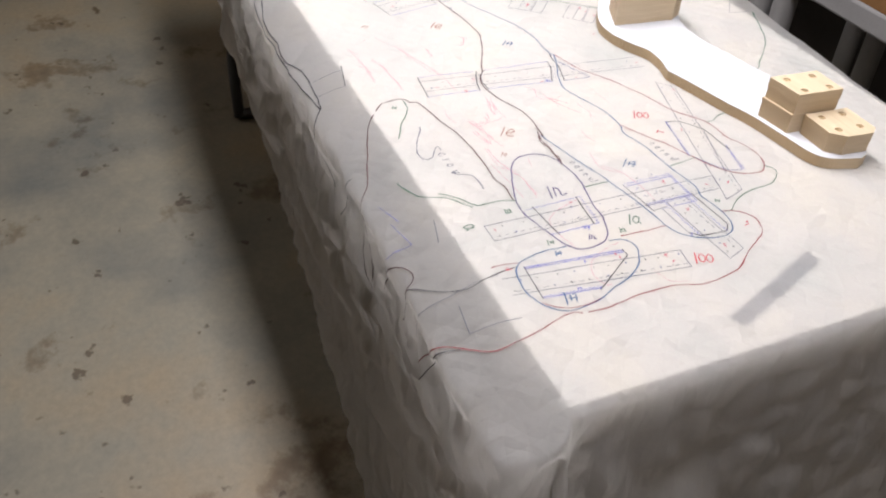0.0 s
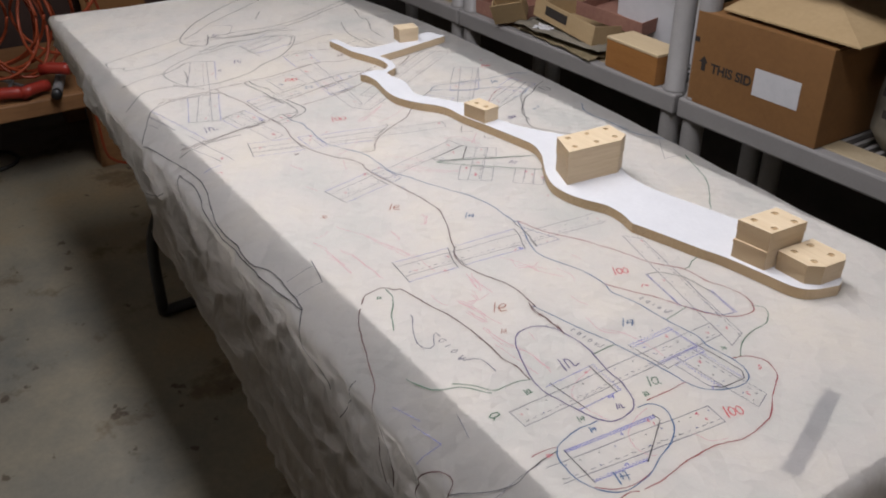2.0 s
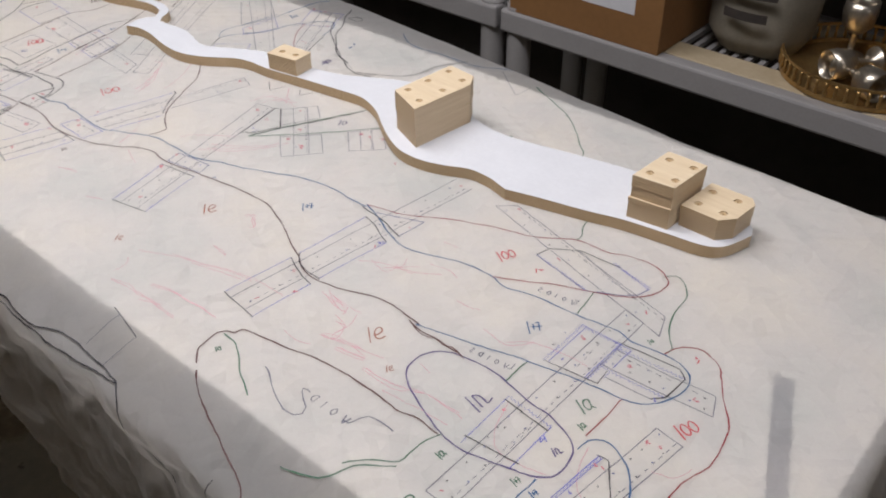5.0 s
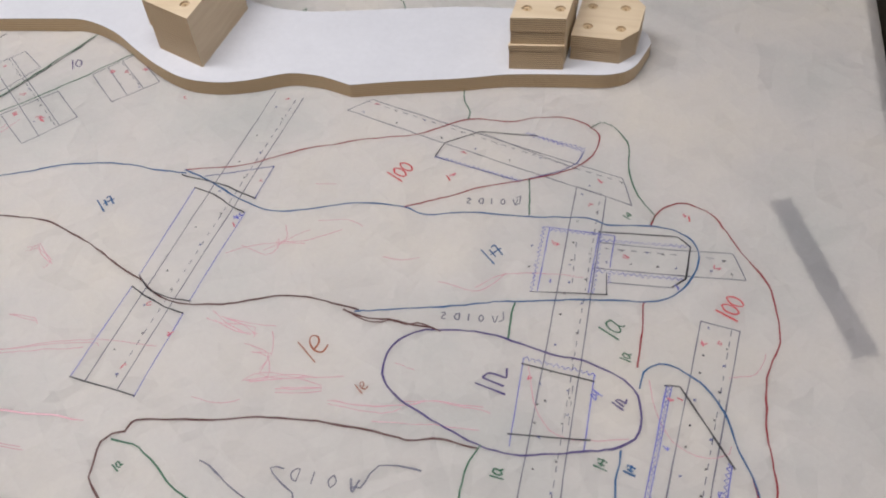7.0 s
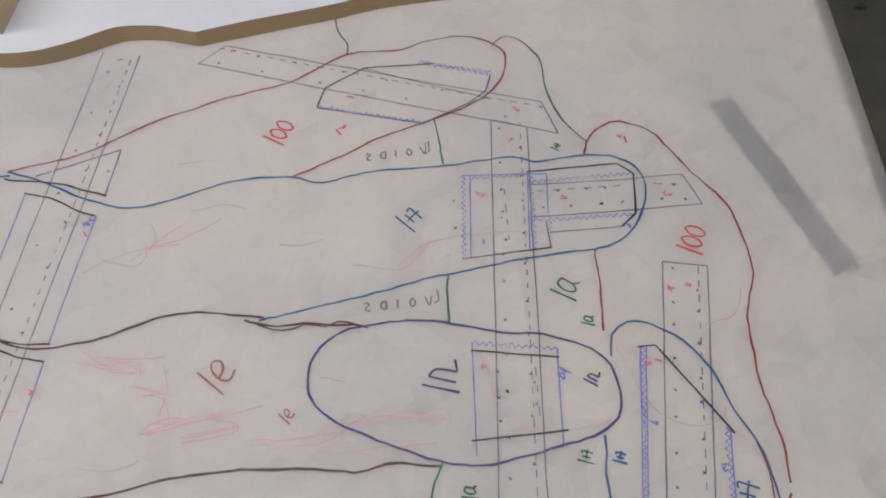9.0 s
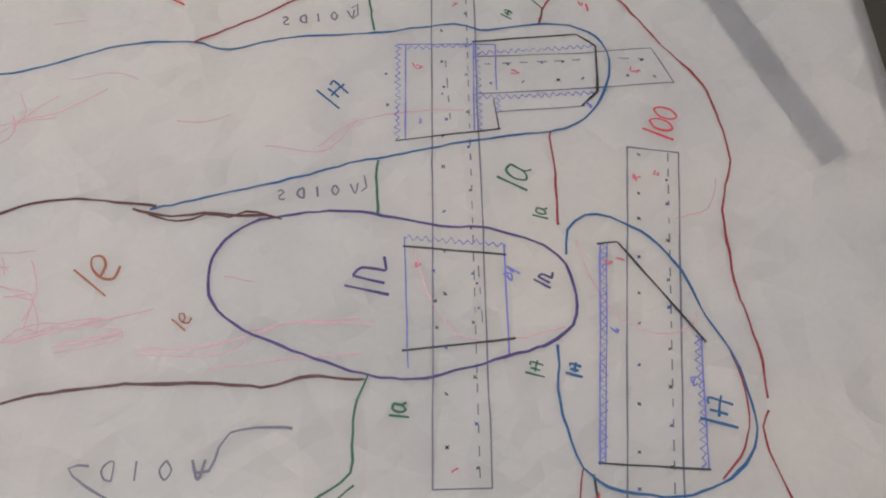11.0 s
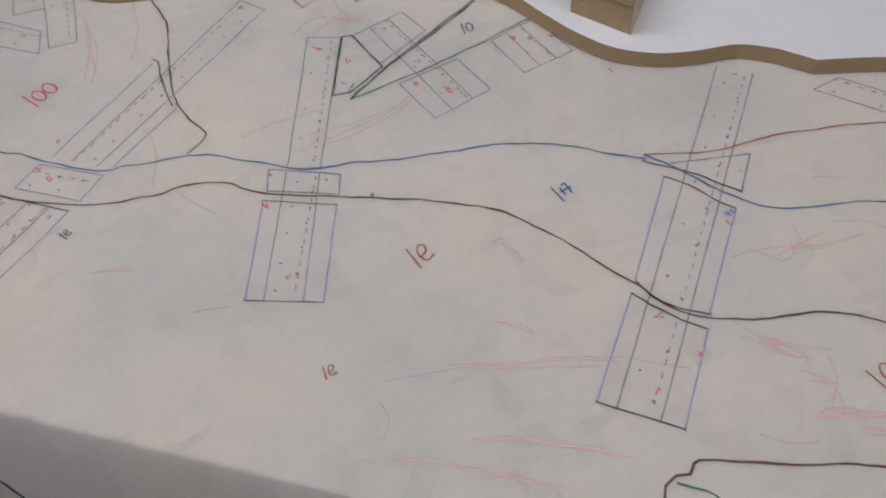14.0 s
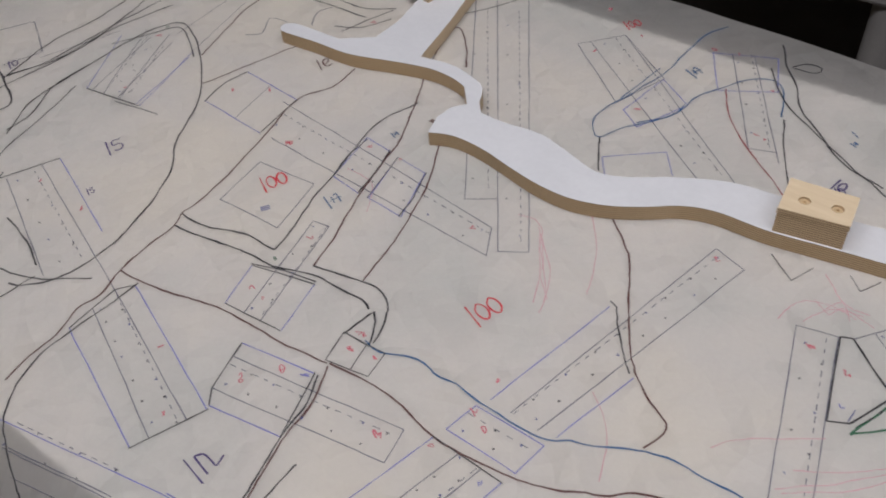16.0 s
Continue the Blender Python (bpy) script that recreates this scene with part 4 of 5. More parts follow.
ruled("pencil", 0.8, -204, 482, -162, 442)
ruled("pencil", 0.8, -193, 496, -150, 456)
ticks(-197, 486, -157, 449, 24, 4)
ruled("black", 1, -442, 504, -416, 484, -406, 508)
ruled("black", 1, -377, 516, -364, 503, -353, 523)
ruled("violet", 0.9, -562, 239, -531, 374)
ruled("violet", 0.9, -501, 239, -479, 320)
ruled("pencil", 0.9, -542, 238, -485, 485, -454, 474, -516, 236)
ticks(-532, 236, -471, 478, 24, 16)
ruled("violet", 0.9, -568, 228, -505, 228, -510, 196, -575, 198, -568, 228)
ruled("violet", 0.9, -579, 187, -602, 102)
ruled("violet", 0.9, -514, 184, -538, 87)
ruled("black", 1.1, -580, 187, -513, 184)
ruled("black", 1.2, -603, 103, -537, 87)
ruled("pencil", 0.9, -555, 186, -577, 99)
ruled("pencil", 0.9, -533, 185, -556, 92)
ticks(-544, 186, -567, 96, 24, 9)
ticks(-570, 211, -508, 211, 24, 4)
ruled("black", 1.2, -914, 93, -916, 146, -904, 160)
ruled("violet", 1, -904, 160, -746, 104)
ruled("black", 1.2, -746, 105, -772, 44)
ruled("violet", 1, -914, 93, -772, 45)
ruled("pencil", 0.9, -915, 120, -765, 59)
ruled("pencil", 0.9, -916, 146, -753, 88)
ticks(-913, 134, -759, 73, 28, 14)
ruled("violet", 1, -771, 168, -697, 180)
ruled("black", 1.2, -771, 168, -759, 121, -748, 108)
ruled("violet", 1, -748, 108, -678, 119)
ruled("black", 1.2, -698, 181, -678, 118)
ruled("pencil", 0.9, -766, 154, -602, 179, -597, 148, -759, 121)
ticks(-762, 137, -600, 162, 28, 12)
ruled("black", 1.1, -829, 238, -764, 253)
ruled("violet", 0.9, -764, 253, -752, 196)
ruled("black", 1.1, -752, 196, -817, 191)
ruled("violet", 0.9, -817, 191, -829, 238)
ruled("pencil", 0.9, -794, 192, -821, 313, -803, 316, -775, 193)
ticks(-811, 314, -784, 193, 20, 7)
ruled("pencil", 0.9, -927, 347, -856, 353, -844, 287, -922, 285, -927, 347)
ink("ink_line", "black", 1.1, -1058, 390, -1062, 422, -1056, 455)
ruled("violet", 0.9, -1056, 455, -968, 447)
ruled("black", 1.1, -968, 447, -961, 381)
ruled("violet", 0.9, -961, 381, -1058, 390)
ruled("pencil", 0.7, -1013, 452, -1004, 385)
ruled("pencil", 0.9, -979, 436, -670, 398, -654, 366, -945, 382)
ticks(-963, 410, -662, 381, 28, 16)
ruled("violet", 0.9, -856, 437, -820, 432, -808, 366, -847, 372, -856, 437)
ruled("violet", 0.9, -808, 429, -770, 425, -751, 363, -795, 366, -808, 429)
ruled("black", 1, -808, 366, -820, 432)
ruled("black", 1, -796, 365, -808, 429)
ruled("pencil", 0.9, -913, 718, -714, 416, -687, 433)
ruled("pencil", 0.9, -890, 732, -648, 376, -623, 390, -856, 751)
ticks(-893, 700, -707, 432, 24, 9)
ticks(-859, 720, -640, 389, 22, 10)
ruled("black", 1.2, -1197, 331, -1122, 342)
ruled("violet", 0.8, -1197, 331, -1254, 428)
ruled("violet", 0.8, -1122, 342, -1141, 441)
ruled("pencil", 0.8, -1171, 334, -1235, 454)
ruled("pencil", 0.8, -1148, 338, -1199, 460)
ticks(-1162, 337, -1217, 453, 26, 6)
ruled("black", 1.1, -1148, 179, -1120, 235)
ruled("violet", 0.9, -1120, 235, -987, 188)
ruled("pencil", 0.9, -1140, 182, -988, 119)
ruled("pencil", 0.8, -1127, 217, -914, 145)
ticks(-1129, 197, -974, 143, 30, 9)
ruled("violet", 0.8, -883, 1, -712, 34)
ruled("pencil", 0.8, -861, -14, -751, 6)
ruled("black", 1, -705, 226, -661, 228, -658, 202, -699, 195, -705, 226)
ruled("black", 0.9, -680, 227, -675, 200)
ruled("pencil", 0.9, -756, 700, -717, 743, -640, 689, -665, 626, -756, 700)
ruled("pencil", 0.9, -746, 712, -538, 558)
ruled("pencil", 0.9, -717, 743, -503, 570)
ticks(-729, 725, -522, 566, 26, 14)
ruled("violet", 0.9, -652, 619, -640, 687, -598, 660, -626, 600, -652, 619)
ruled("violet", 0.8, -617, 518, -633, 540, -582, 580, -561, 551)
ruled("violet", 0.9, -617, 762, -551, 785, -528, 729, -583, 700, -617, 762)
ruled("pencil", 0.9, -597, 770, -517, 628, -491, 636)
ruled("pencil", 0.9, -576, 779, -483, 621)
ticks(-586, 774, -503, 629, 24, 8)
hatched(300, 330, 299, 257)
ruled("violet", 1, 305, 331, 304, 258)
ruled("violet", 0.9, 299, 331, 363, 331)
hatched(306, 328, 348, 330)
ruled("black", 1.2, 298, 257, 363, 265)
hatched(351, 330, 350, 264)
ruled("violet", 1, 349, 333, 347, 264)
ruled("black", 1, 360, 288, 362, 265)
ruled("violet", 0.9, 351, 331, 363, 331, 362, 295)
ruled("black", 1.3, 348, 333, 417, 340, 429, 330, 426, 293, 415, 282)
hatched(352, 324, 429, 330)
ruled("pencil", 1, 351, 321, 465, 327, 476, 299, 351, 292)
hatched(351, 289, 425, 292)
ruled("pencil", 0.9, 362, 278, 417, 282)
hatched(363, 288, 362, 277)
ticks(356, 307, 424, 311, 24, 7)
ticks(442, 312, 468, 310, 22, 3)
ticks(310, 317, 312, 263, 60, 4)
ruled("pencil", 1.0, 323, 386, 316, 46, 346, 46, 351, 377, 323, 386)
ticks(337, 381, 331, 46, 26, 24)
ruled("pencil", 1, 412, 24, 440, 251, 471, 246, 441, 24)
ticks(455, 247, 427, 26, 28, 20)
hatched(303, 190, 361, 184)
ruled("black", 1.4, 302, 184, 361, 178)
ruled("violet", 0.9, 303, 190, 304, 111)
ruled("violet", 0.9, 360, 184, 359, 117)
ruled("black", 1.3, 301, 121, 363, 127)
ticks(331, 171, 332, 130, 40, 5)
hatched(418, 184, 404, 57)
ruled("violet", 1.1, 416, 184, 402, 57)
ruled("violet", 0.8, 420, 184, 405, 58)
ruled("black", 1.3, 414, 184, 426, 185, 468, 123)
hatched(464, 127, 456, 54)
ruled("violet", 1, 466, 127, 458, 53)
ruled("black", 1.3, 401, 58, 459, 53)
ruled("black", 1.2, 183, 405, 188, 425, 220, 446, 277, 449)
ruled("blue", 1, 324, 433, 320, 417, 306, 404, 270, 385)
hatched(183, 405, 270, 385)
ruled("blue", 0.9, 183, 404, 270, 384)
hatched(266, 452, 325, 434)
hatched(269, 449, 325, 438)
ruled("pencil", 0.9, 79, 456, 100, 476, 364, 403, 375, 370, 79, 456)
ticks(92, 465, 369, 387, 26, 14)
ruled("pencil", 0.8, 218, 446, 324, 408)
written("100", "red", 155, 380, 15, 62)
written("14", "teal", 261, 294, 15, 48)
written("1a", "green", 370, 231, 15, 62)
written("100", "red", 464, 269, 15, 66)
written("1u", "purple", 283, 167, 19, 78)
written("1u", "purple", 382, 163, 8, 60)
written("1e", "orange", 132, 171, 19, 52)
written("1e", "orange", 181, 141, 8, 50)
written("1a", "green", 383, 205, 7, 75)
written("14", "green", 373, 357, 6, 60)
written("14", "green", 373, 110, 8, 75)
written("14", "teal", 394, 109, 7, 75)
written("1", "red", 427, 363, 5, 10)
written("1", "red", 202, 378, 6, 40)
written("14", "teal", 469, 85, 15, 75)
written("1a", "green", 299, 88, 8, 85)
written("a", "green", 311, 28, 14, 10)
written("1", "red", 400, 39, 6, 0)
written("14", "teal", -113, 293, 14, 48)
written("1e", "orange", -210, 204, 17, 50)
written("1e", "orange", -245, 88, 9, 35)
written("1a", "green", 17, 41, 6, 60)
written("a", "teal", -267, 255, 4, 0)
written("15", "purple", -1084, 281, 19, 66)
written("15", "purple", -1047, 220, 8, 66)
written("100", "red", -894, 334, 18, 64)
written("14", "teal", -823, 347, 15, 68)
written("14", "teal", -834, 458, 7, 71)
written("1e", "brown", -988, 516, 16, 61)
written("1u", "purple", -712, 70, 21, 81)
written("100", "red", -618, 313, 20, 68)
written("14", "teal", -617, 719, 14, 68)
written("14", "teal", -432, 687, 6, 66)
written("100", "red", -721, 768, 13, 56)
written("10", "purple", -420, 613, 10, 41)
written("1e", "brown", -504, 162, 8, 71)
written("10", "purple", -243, 484, 13, 30)
written("111", "blue", -873, 300, 7, -35)
written("100", "red", -923, 387, 5, 46)
written("5", "green", -817, 256, 4, 56)
written("1e", "brown", -814, 496, 5, 86)
written("VOIDS", "pencil", 248, 354, 7, 7, True)
written("VOIDS", "pencil", 252, 221, 7, 5, True)
written("VOID", "pencil", 174, 59, 10, 0, True)
ink("ink_line", "pencil", 0.9, 269, 362, 273, 365, 273, 356, 270, 353)
ink("ink_line", "pencil", 0.9, 277, 221, 281, 224, 279, 232)
ink("ink_line", "brown", 0.9, 155, 207, 173, 202, 188, 206, 202, 204, 211, 208, 231, 203)
ink("ink_line", "pink", 0.5, 33, 182, 49, 180, 76, 181, 80, 171)
ink("ink_line", "pink", 0.5, 84, 129, 100, 140, 149, 137, 151, 131, 114, 123)
ink("ink_line", "pink", 0.5, 215, 134, 252, 138, 285, 136)
ink("ink_line", "pink", 0.5, 160, 121, 202, 121, 216, 128)
ink("ink_line", "pink", 0.5, 95, 304, 120, 310, 138, 305)
ink("ink_line", "pink", 0.5, 35, 263, 61, 256, 68, 266, 65, 277)
ink("ink_line", "pink", 0.5, 64, 272, 94, 281, 120, 298)
ink("ink_line", "pink", 0.5, 250, 253, 274, 271, 311, 279, 342, 280)
ink("ink_line", "pink", 0.5, 491, 228, 483, 208, 462, 200)
ink("ink_line", "pink", 0.5, -165, 111, -115, 124, -58, 141, -47, 138)
ink("ink_line", "pink", 0.5, -134, 59, -109, 67, -79, 70, -45, 71)
ink("ink_line", "pink", 0.5, -202, 72, -192, 60, -192, 43)
ink("ink_line", "pink", 0.5, -181, 34, -149, 42, -132, 37, -110, 42, -65, 42)
ink("ink_line", "pink", 0.5, -160, 224, -152, 228, -133, 217, -135, 206)
ink("ink_line", "pink", 0.5, -139, 154, -114, 155, -109, 150)
ink("ink_line", "pink", 0.5, 36, 190, 57, 178, 75, 173)
ink("ink_line", "pink", 0.5, 74, 164, 97, 157, 96, 138, 116, 137, 134, 143)
ink("ink_line", "pink", 0.5, 56, 260, 72, 277, 67, 293)
ink("ink_line", "pink", 0.5, -363, 113, -340, 124)
ink("ink_line", "pink", 0.5, -462, 129, -428, 138)
ink("ink_line", "pink", 0.5, -346, 289, -305, 320, -278, 353, -260, 389)
ink("ink_line", "pink", 0.5, -633, 422, -597, 383, -582, 347)
ink("ink_line", "pink", 0.5, -391, 475, -376, 465, -369, 477, -341, 473)
ink("ink_line", "pink", 0.5, -627, 419, -603, 376, -581, 351)
ink("ink_line", "pink", 0.5, -599, 464, -571, 421, -554, 376)
ink("ink_line", "pink", 0.5, -391, 446, -377, 471, -352, 479)
ink("ink_line", "pink", 0.5, -402, 297, -381, 320, -336, 349)

ink("ink_line", "black", 1.5, -1731, 664, -1618, 496, -1536, 389, -1440, 292, -1349, 232, -1292, 219, -1253, 264, -1336, 300)
ink("ink_line", "black", 1.2, -1687, 722, -1617, 595, -1512, 451, -1437, 350, -1360, 267, -1329, 234)
ink("ink_line", "black", 1.2, -1306, 289, -1321, 371, -1312, 437, -1330, 549, -1374, 635, -1443, 762, -1446, 822)
ink("ink_line", "black", 1.2, -1300, 232, -1288, 305, -1277, 413, -1306, 544, -1372, 668, -1427, 782)
ruled("black", 1.5, -1470, 507, -1400, 465)
ruled("pencil", 1, -1418, 329, -1381, 388, -1311, 350, -1331, 307)
ink("ink_line", "brown", 1.2, -693, 191, -678, 151, -675, 117, -664, 71, -653, 29, -646, -13)
ink("ink_line", "black", 1.1, -695, 181, -682, 150, -677, 113, -666, 67, -657, 22, -652, -16)
ruled("pencil", 0.9, -704, 21, -545, 50)
ruled("pencil", 0.9, -676, -5, -550, 28)
ruled("violet", 0.9, -717, 35, -664, 43)
ruled("black", 1.2, -664, 44, -657, 13)
ink("ink_line", "black", 1.3, -703, 224, -702, 237, -697, 257, -689, 250, -677, 227)
ruled("black", 1.1, -702, 226, -676, 226)
scribble("rose", -690, 233, 8)

for colour, bm in marks.items():
    tagged(part("mark_cluster", bm, INK[colour], paper), kind="stuff")


# ---- things on the shelves ----
def lettering(text, size, m, mat, parent, name="lettering"):
    data = bpy.data.curves.new(name, "FONT")
    data.body, data.size, data.extrude, data.offset = text, size, 0.0003, size * 0.03
    ob = new(name, data)
    me = bpy.data.meshes.new_from_object(ob.evaluated_get(bpy.context.evaluated_depsgraph_get()))
    bpy.data.objects.remove(ob)
    me.materials.append(mat)
    done = new(name, me)
    done.parent, done.matrix_local = parent, m
    return done


PRINT_BLACK = mottled("black_print", (0.02, 0.016, 0.012), (0.04, 0.03, 0.025), 60, 0.8, relief=0)
LABEL_WHITE = mottled("white_label", (0.50, 0.50, 0.51), (0.58, 0.57, 0.58), 30, 0.6, relief=0.05)
BOX_WOOD = mottled("orange_stained_pine", (0.26, 0.11, 0.03), (0.36, 0.165, 0.05), 6, 0.5, stretch=(1, 1, 9), relief=0.15)
PALE_WOOD = mottled("dusty_pale_pine", (0.55, 0.42, 0.25), (0.66, 0.52, 0.33), 6, 0.6, stretch=(1, 9, 9), relief=0.15)
BENCH_WOOD = mottled("worn_brown_wood", (0.19, 0.09, 0.035), (0.29, 0.145, 0.06), 5, 0.6, stretch=(9, 1, 9), relief=0.2)
ORANGE_RUBBER = mottled("orange_cord", (0.25, 0.042, 0.013), (0.34, 0.062, 0.02), 30, 0.5, relief=0.05)
RED_PLASTIC = mottled("red_plastic", (0.26, 0.025, 0.016), (0.34, 0.036, 0.022), 30, 0.4, relief=0.05)
BLACK_RUBBER = mottled("black_rubber", (0.012, 0.012, 0.012), (0.03, 0.028, 0.026), 30, 0.6, relief=0.05)
CANVAS = mottled("grey_canvas", (0.14, 0.125, 0.095), (0.23, 0.205, 0.16), 14, 0.85, relief=0.3, fine=20)
BRASS = mottled("tarnished_brass", (0.30, 0.17, 0.06), (0.55, 0.36, 0.14), 25, 0.35, 0.85, relief=0.1)
SILVER = mottled("tarnished_silver", (0.42, 0.36, 0.28), (0.66, 0.60, 0.50), 30, 0.28, 0.9, relief=0.1)
PINK_CARD = mottled("faded_red_print", (0.22, 0.10, 0.075), (0.33, 0.17, 0.12), 10, 0.8, relief=0.05)
GREEN_PRINT = mottled("green_print", (0.06, 0.20, 0.07), (0.09, 0.26, 0.10), 20, 0.7, relief=0)
OLIVE = mottled("crumpled_olive_sheet", (0.13, 0.10, 0.05), (0.24, 0.19, 0.11), 14, 0.7, relief=0.3)
SHELF = 0.6505


def carton():
    ob = thing("cardboard_box", "brown cardboard carton with open flaps and a white label", "box")
    x0, x1, y0, y1, z0, z1 = -0.455, -0.085, 1.195, 1.54, SHELF, 0.868
    t = 0.004
    front = part("front_panel", box(x0, x1, y0, y0 + t, z0, z1, 0.001), CARD, ob)
    part("back_panel", box(x0, x1, y1 - t, y1, z0, z1, 0.001), CARD, ob)
    part("side_panel", box(x0, x0 + t, y0 + t, y1 - t, z0, z1, 0.001), CARD, ob)
    part("side_panel", box(x1 - t, x1, y0 + t, y1 - t, z0, z1, 0.001), CARD, ob)
    part("bottom_panel", box(x0 + t, x1 - t, y0 + t, y1 - t, z0, z0 + t), CARD, ob)

    def flap(corners):
        bm = bmesh.new()
        top = [bm.verts.new(c) for c in corners]
        low = [bm.verts.new(Vector(c) - Vector((0, 0, 0.004))) for c in corners]
        bm.faces.new(top)
        bm.faces.new(low[::-1])
        for i in range(4):
            bm.faces.new((top[i], low[i], low[(i + 1) % 4], top[(i + 1) % 4]))
        bmesh.ops.recalc_face_normals(bm, faces=bm.faces)
        return bm

    part("flap", flap([(x0, y0, z1 + 0.004), (x1, y0, z1 + 0.004), (x1 - 0.01, y0 + 0.15, z1 + 0.012), (x0 + 0.01, y0 + 0.15, z1 + 0.016)]), CARD, ob)
    part("flap", flap([(x1 + 0.05, y0 + 0.004, z1 + 0.022), (x1 + 0.06, y1 - 0.01, z1 + 0.03), (x0 + 0.08, y1 - 0.03, z1 + 0.10), (x0 + 0.055, y0 + 0.02, z1 + 0.018)]), CARD_PALE, ob, "pale inner side of a raised flap")
    part("paper_label", box(-0.270, -0.147, y0 - 0.0006, y0, 0.720, 0.783), LABEL_WHITE, front, "white paper label")
    upright = Matrix.Translation((-0.395, y0 - 0.0004, 0.737)) @ pose(0, 0, 0, 90, 0, 0)
    lettering("THIS SID", 0.0315, upright, PRINT_BLACK, front)
    part("printed_arrow", box(-0.425, -0.413, y0 - 0.0006, y0, 0.735, 0.755), PRINT_BLACK, front)
    bm = bmesh.new()
    bm.faces.new([bm.verts.new(c) for c in ((-0.433, y0 - 0.0006, 0.755), (-0.405, y0 - 0.0006, 0.755), (-0.419, y0 - 0.0006, 0.771))])
    part("printed_arrow", bm, PRINT_BLACK, front)
    part("printed_mark", box(-0.4545, -0.440, y0 - 0.0006, y0, 0.800, 0.812), PRINT_BLACK, front)


carton()

pine = thing("wooden_box", "small orange-brown pine box with a pale dusty lid", "box", pose(-0.66, 1.243, SHELF, 0, 0, -3))
part("body", box(-0.098, 0.098, -0.045, 0.045, 0.0, 0.075, 0.002), BOX_WOOD, pine)
part("lid", box(-0.099, 0.099, -0.046, 0.046, 0.0752, 0.083, 0.002), PALE_WOOD, pine)
tagged(part("white_panel", box(-0.93, -0.56, 1.40, 1.412, SHELF, 1.02, 0.002), LABEL_WHITE), "plain white board standing upright on the shelf", "board")


def folded_card(name, label, m, w, d, h, mat):
    """An open tray of card: base and four thin walls, one torn low."""
    ob = thing(name, label, "cardboard tray", m)
    t = 0.003
    part("base", box(0, w, 0, d, 0, t), mat, ob)
    part("wall", box(0, w, 0, t, t, h, 0.0008), mat, ob)
    part("wall", box(0, w, d - t, d, t, h, 0.0008), mat, ob)
    part("wall", box(0, t, t, d - t, t, h * 0.8, 0.0008), mat, ob)
    part("wall", box(w - t, w, t, d - t, t, h, 0.0008), mat, ob)
    return ob


tray = folded_card("cardboard_tray", "torn pale cardboard tray with a black patch as its window", pose(-1.14, 1.255, SHELF + 0.045, -7, 3, -6), 0.30, 0.22, 0.055, CARD_PALE)
# the shade inside the opening is a black panel on the uncut wall
part("window", box(0.06, 0.17, -0.0015, -0.0005, 0.018, 0.044), PRINT_BLACK, tray, "black panel in place of a shaded opening in the card")
folded_card("printed_carton", "flat carton with faded red printing", pose(-1.00, 1.30, SHELF + 0.072, 3, 4, 8), 0.24, 0.2, 0.04, PINK_CARD)
folded_card("cardboard_tray", "bent piece of pale cardboard over the shelf's edge", pose(-1.225, 1.175, SHELF + 0.006, 25, -12, 40), 0.10, 0.06, 0.07, CARD_PALE)


def crumpled(name, label, cx, cy, z, w, d, turn, mat, seed):
    """A thin sheet lying loosely, bent in waves."""
    bm = bmesh.new()
    n = 14
    grid = []
    for i in range(n + 1):
        row = []
        for j in range(n + 1):
            u, v = i / n - 0.5, j / n - 0.5
            h = 0.012 * abs(noise.noise(Vector((u * 4 + seed, v * 4, seed)))) + 0.004 * noise.noise(Vector((u * 11, v * 11 + seed, 1)))
            row.append(bm.verts.new((u * w, v * d, 0.005 + h)))
        grid.append(row)
    for a, b in zip(grid, grid[1:]):
        for k in range(n):
            bm.faces.new((a[k], b[k], b[k + 1], a[k + 1]))
    geo = bmesh.ops.extrude_face_region(bm, geom=bm.faces[:])
    bmesh.ops.translate(bm, verts=[g for g in geo["geom"] if isinstance(g, bmesh.types.BMVert)], vec=(0, 0, 0.0012))
    ob = part(name, bm, mat, smooth=True)
    ob.matrix_world = pose(cx, cy, z, 0, 0, turn)
    return tagged(ob, label, "paper")


crumpled("loose_sheet", "crumpled dark olive sheet lying on the shelf", -0.97, 1.245, SHELF, 0.34, 0.10, -4, OLIVE, 2.0)
crumpled("loose_sheet", "crumpled grey paper lying under the cartons", -0.98, 1.262, SHELF + 0.019, 0.36, 0.12, 3, CANVAS, 5.0)
crumpled("loose_sheet", "torn white paper scrap on the shelf", -1.06, 1.235, SHELF + 0.019, 0.06, 0.05, 20, LABEL_WHITE, 8.0)
folded_card("printed_carton", "low carton with faded red printing", pose(-1.42, 1.22, SHELF + 0.001, 0, 0, -2), 0.20, 0.16, 0.045, PINK_CARD)
folded_card("cardboard_tray", "pale open cardboard tray on the far shelf", pose(-1.75, 1.22, SHELF + 0.001, 0, 0, 3), 0.26, 0.2, 0.07, CARD_PALE)


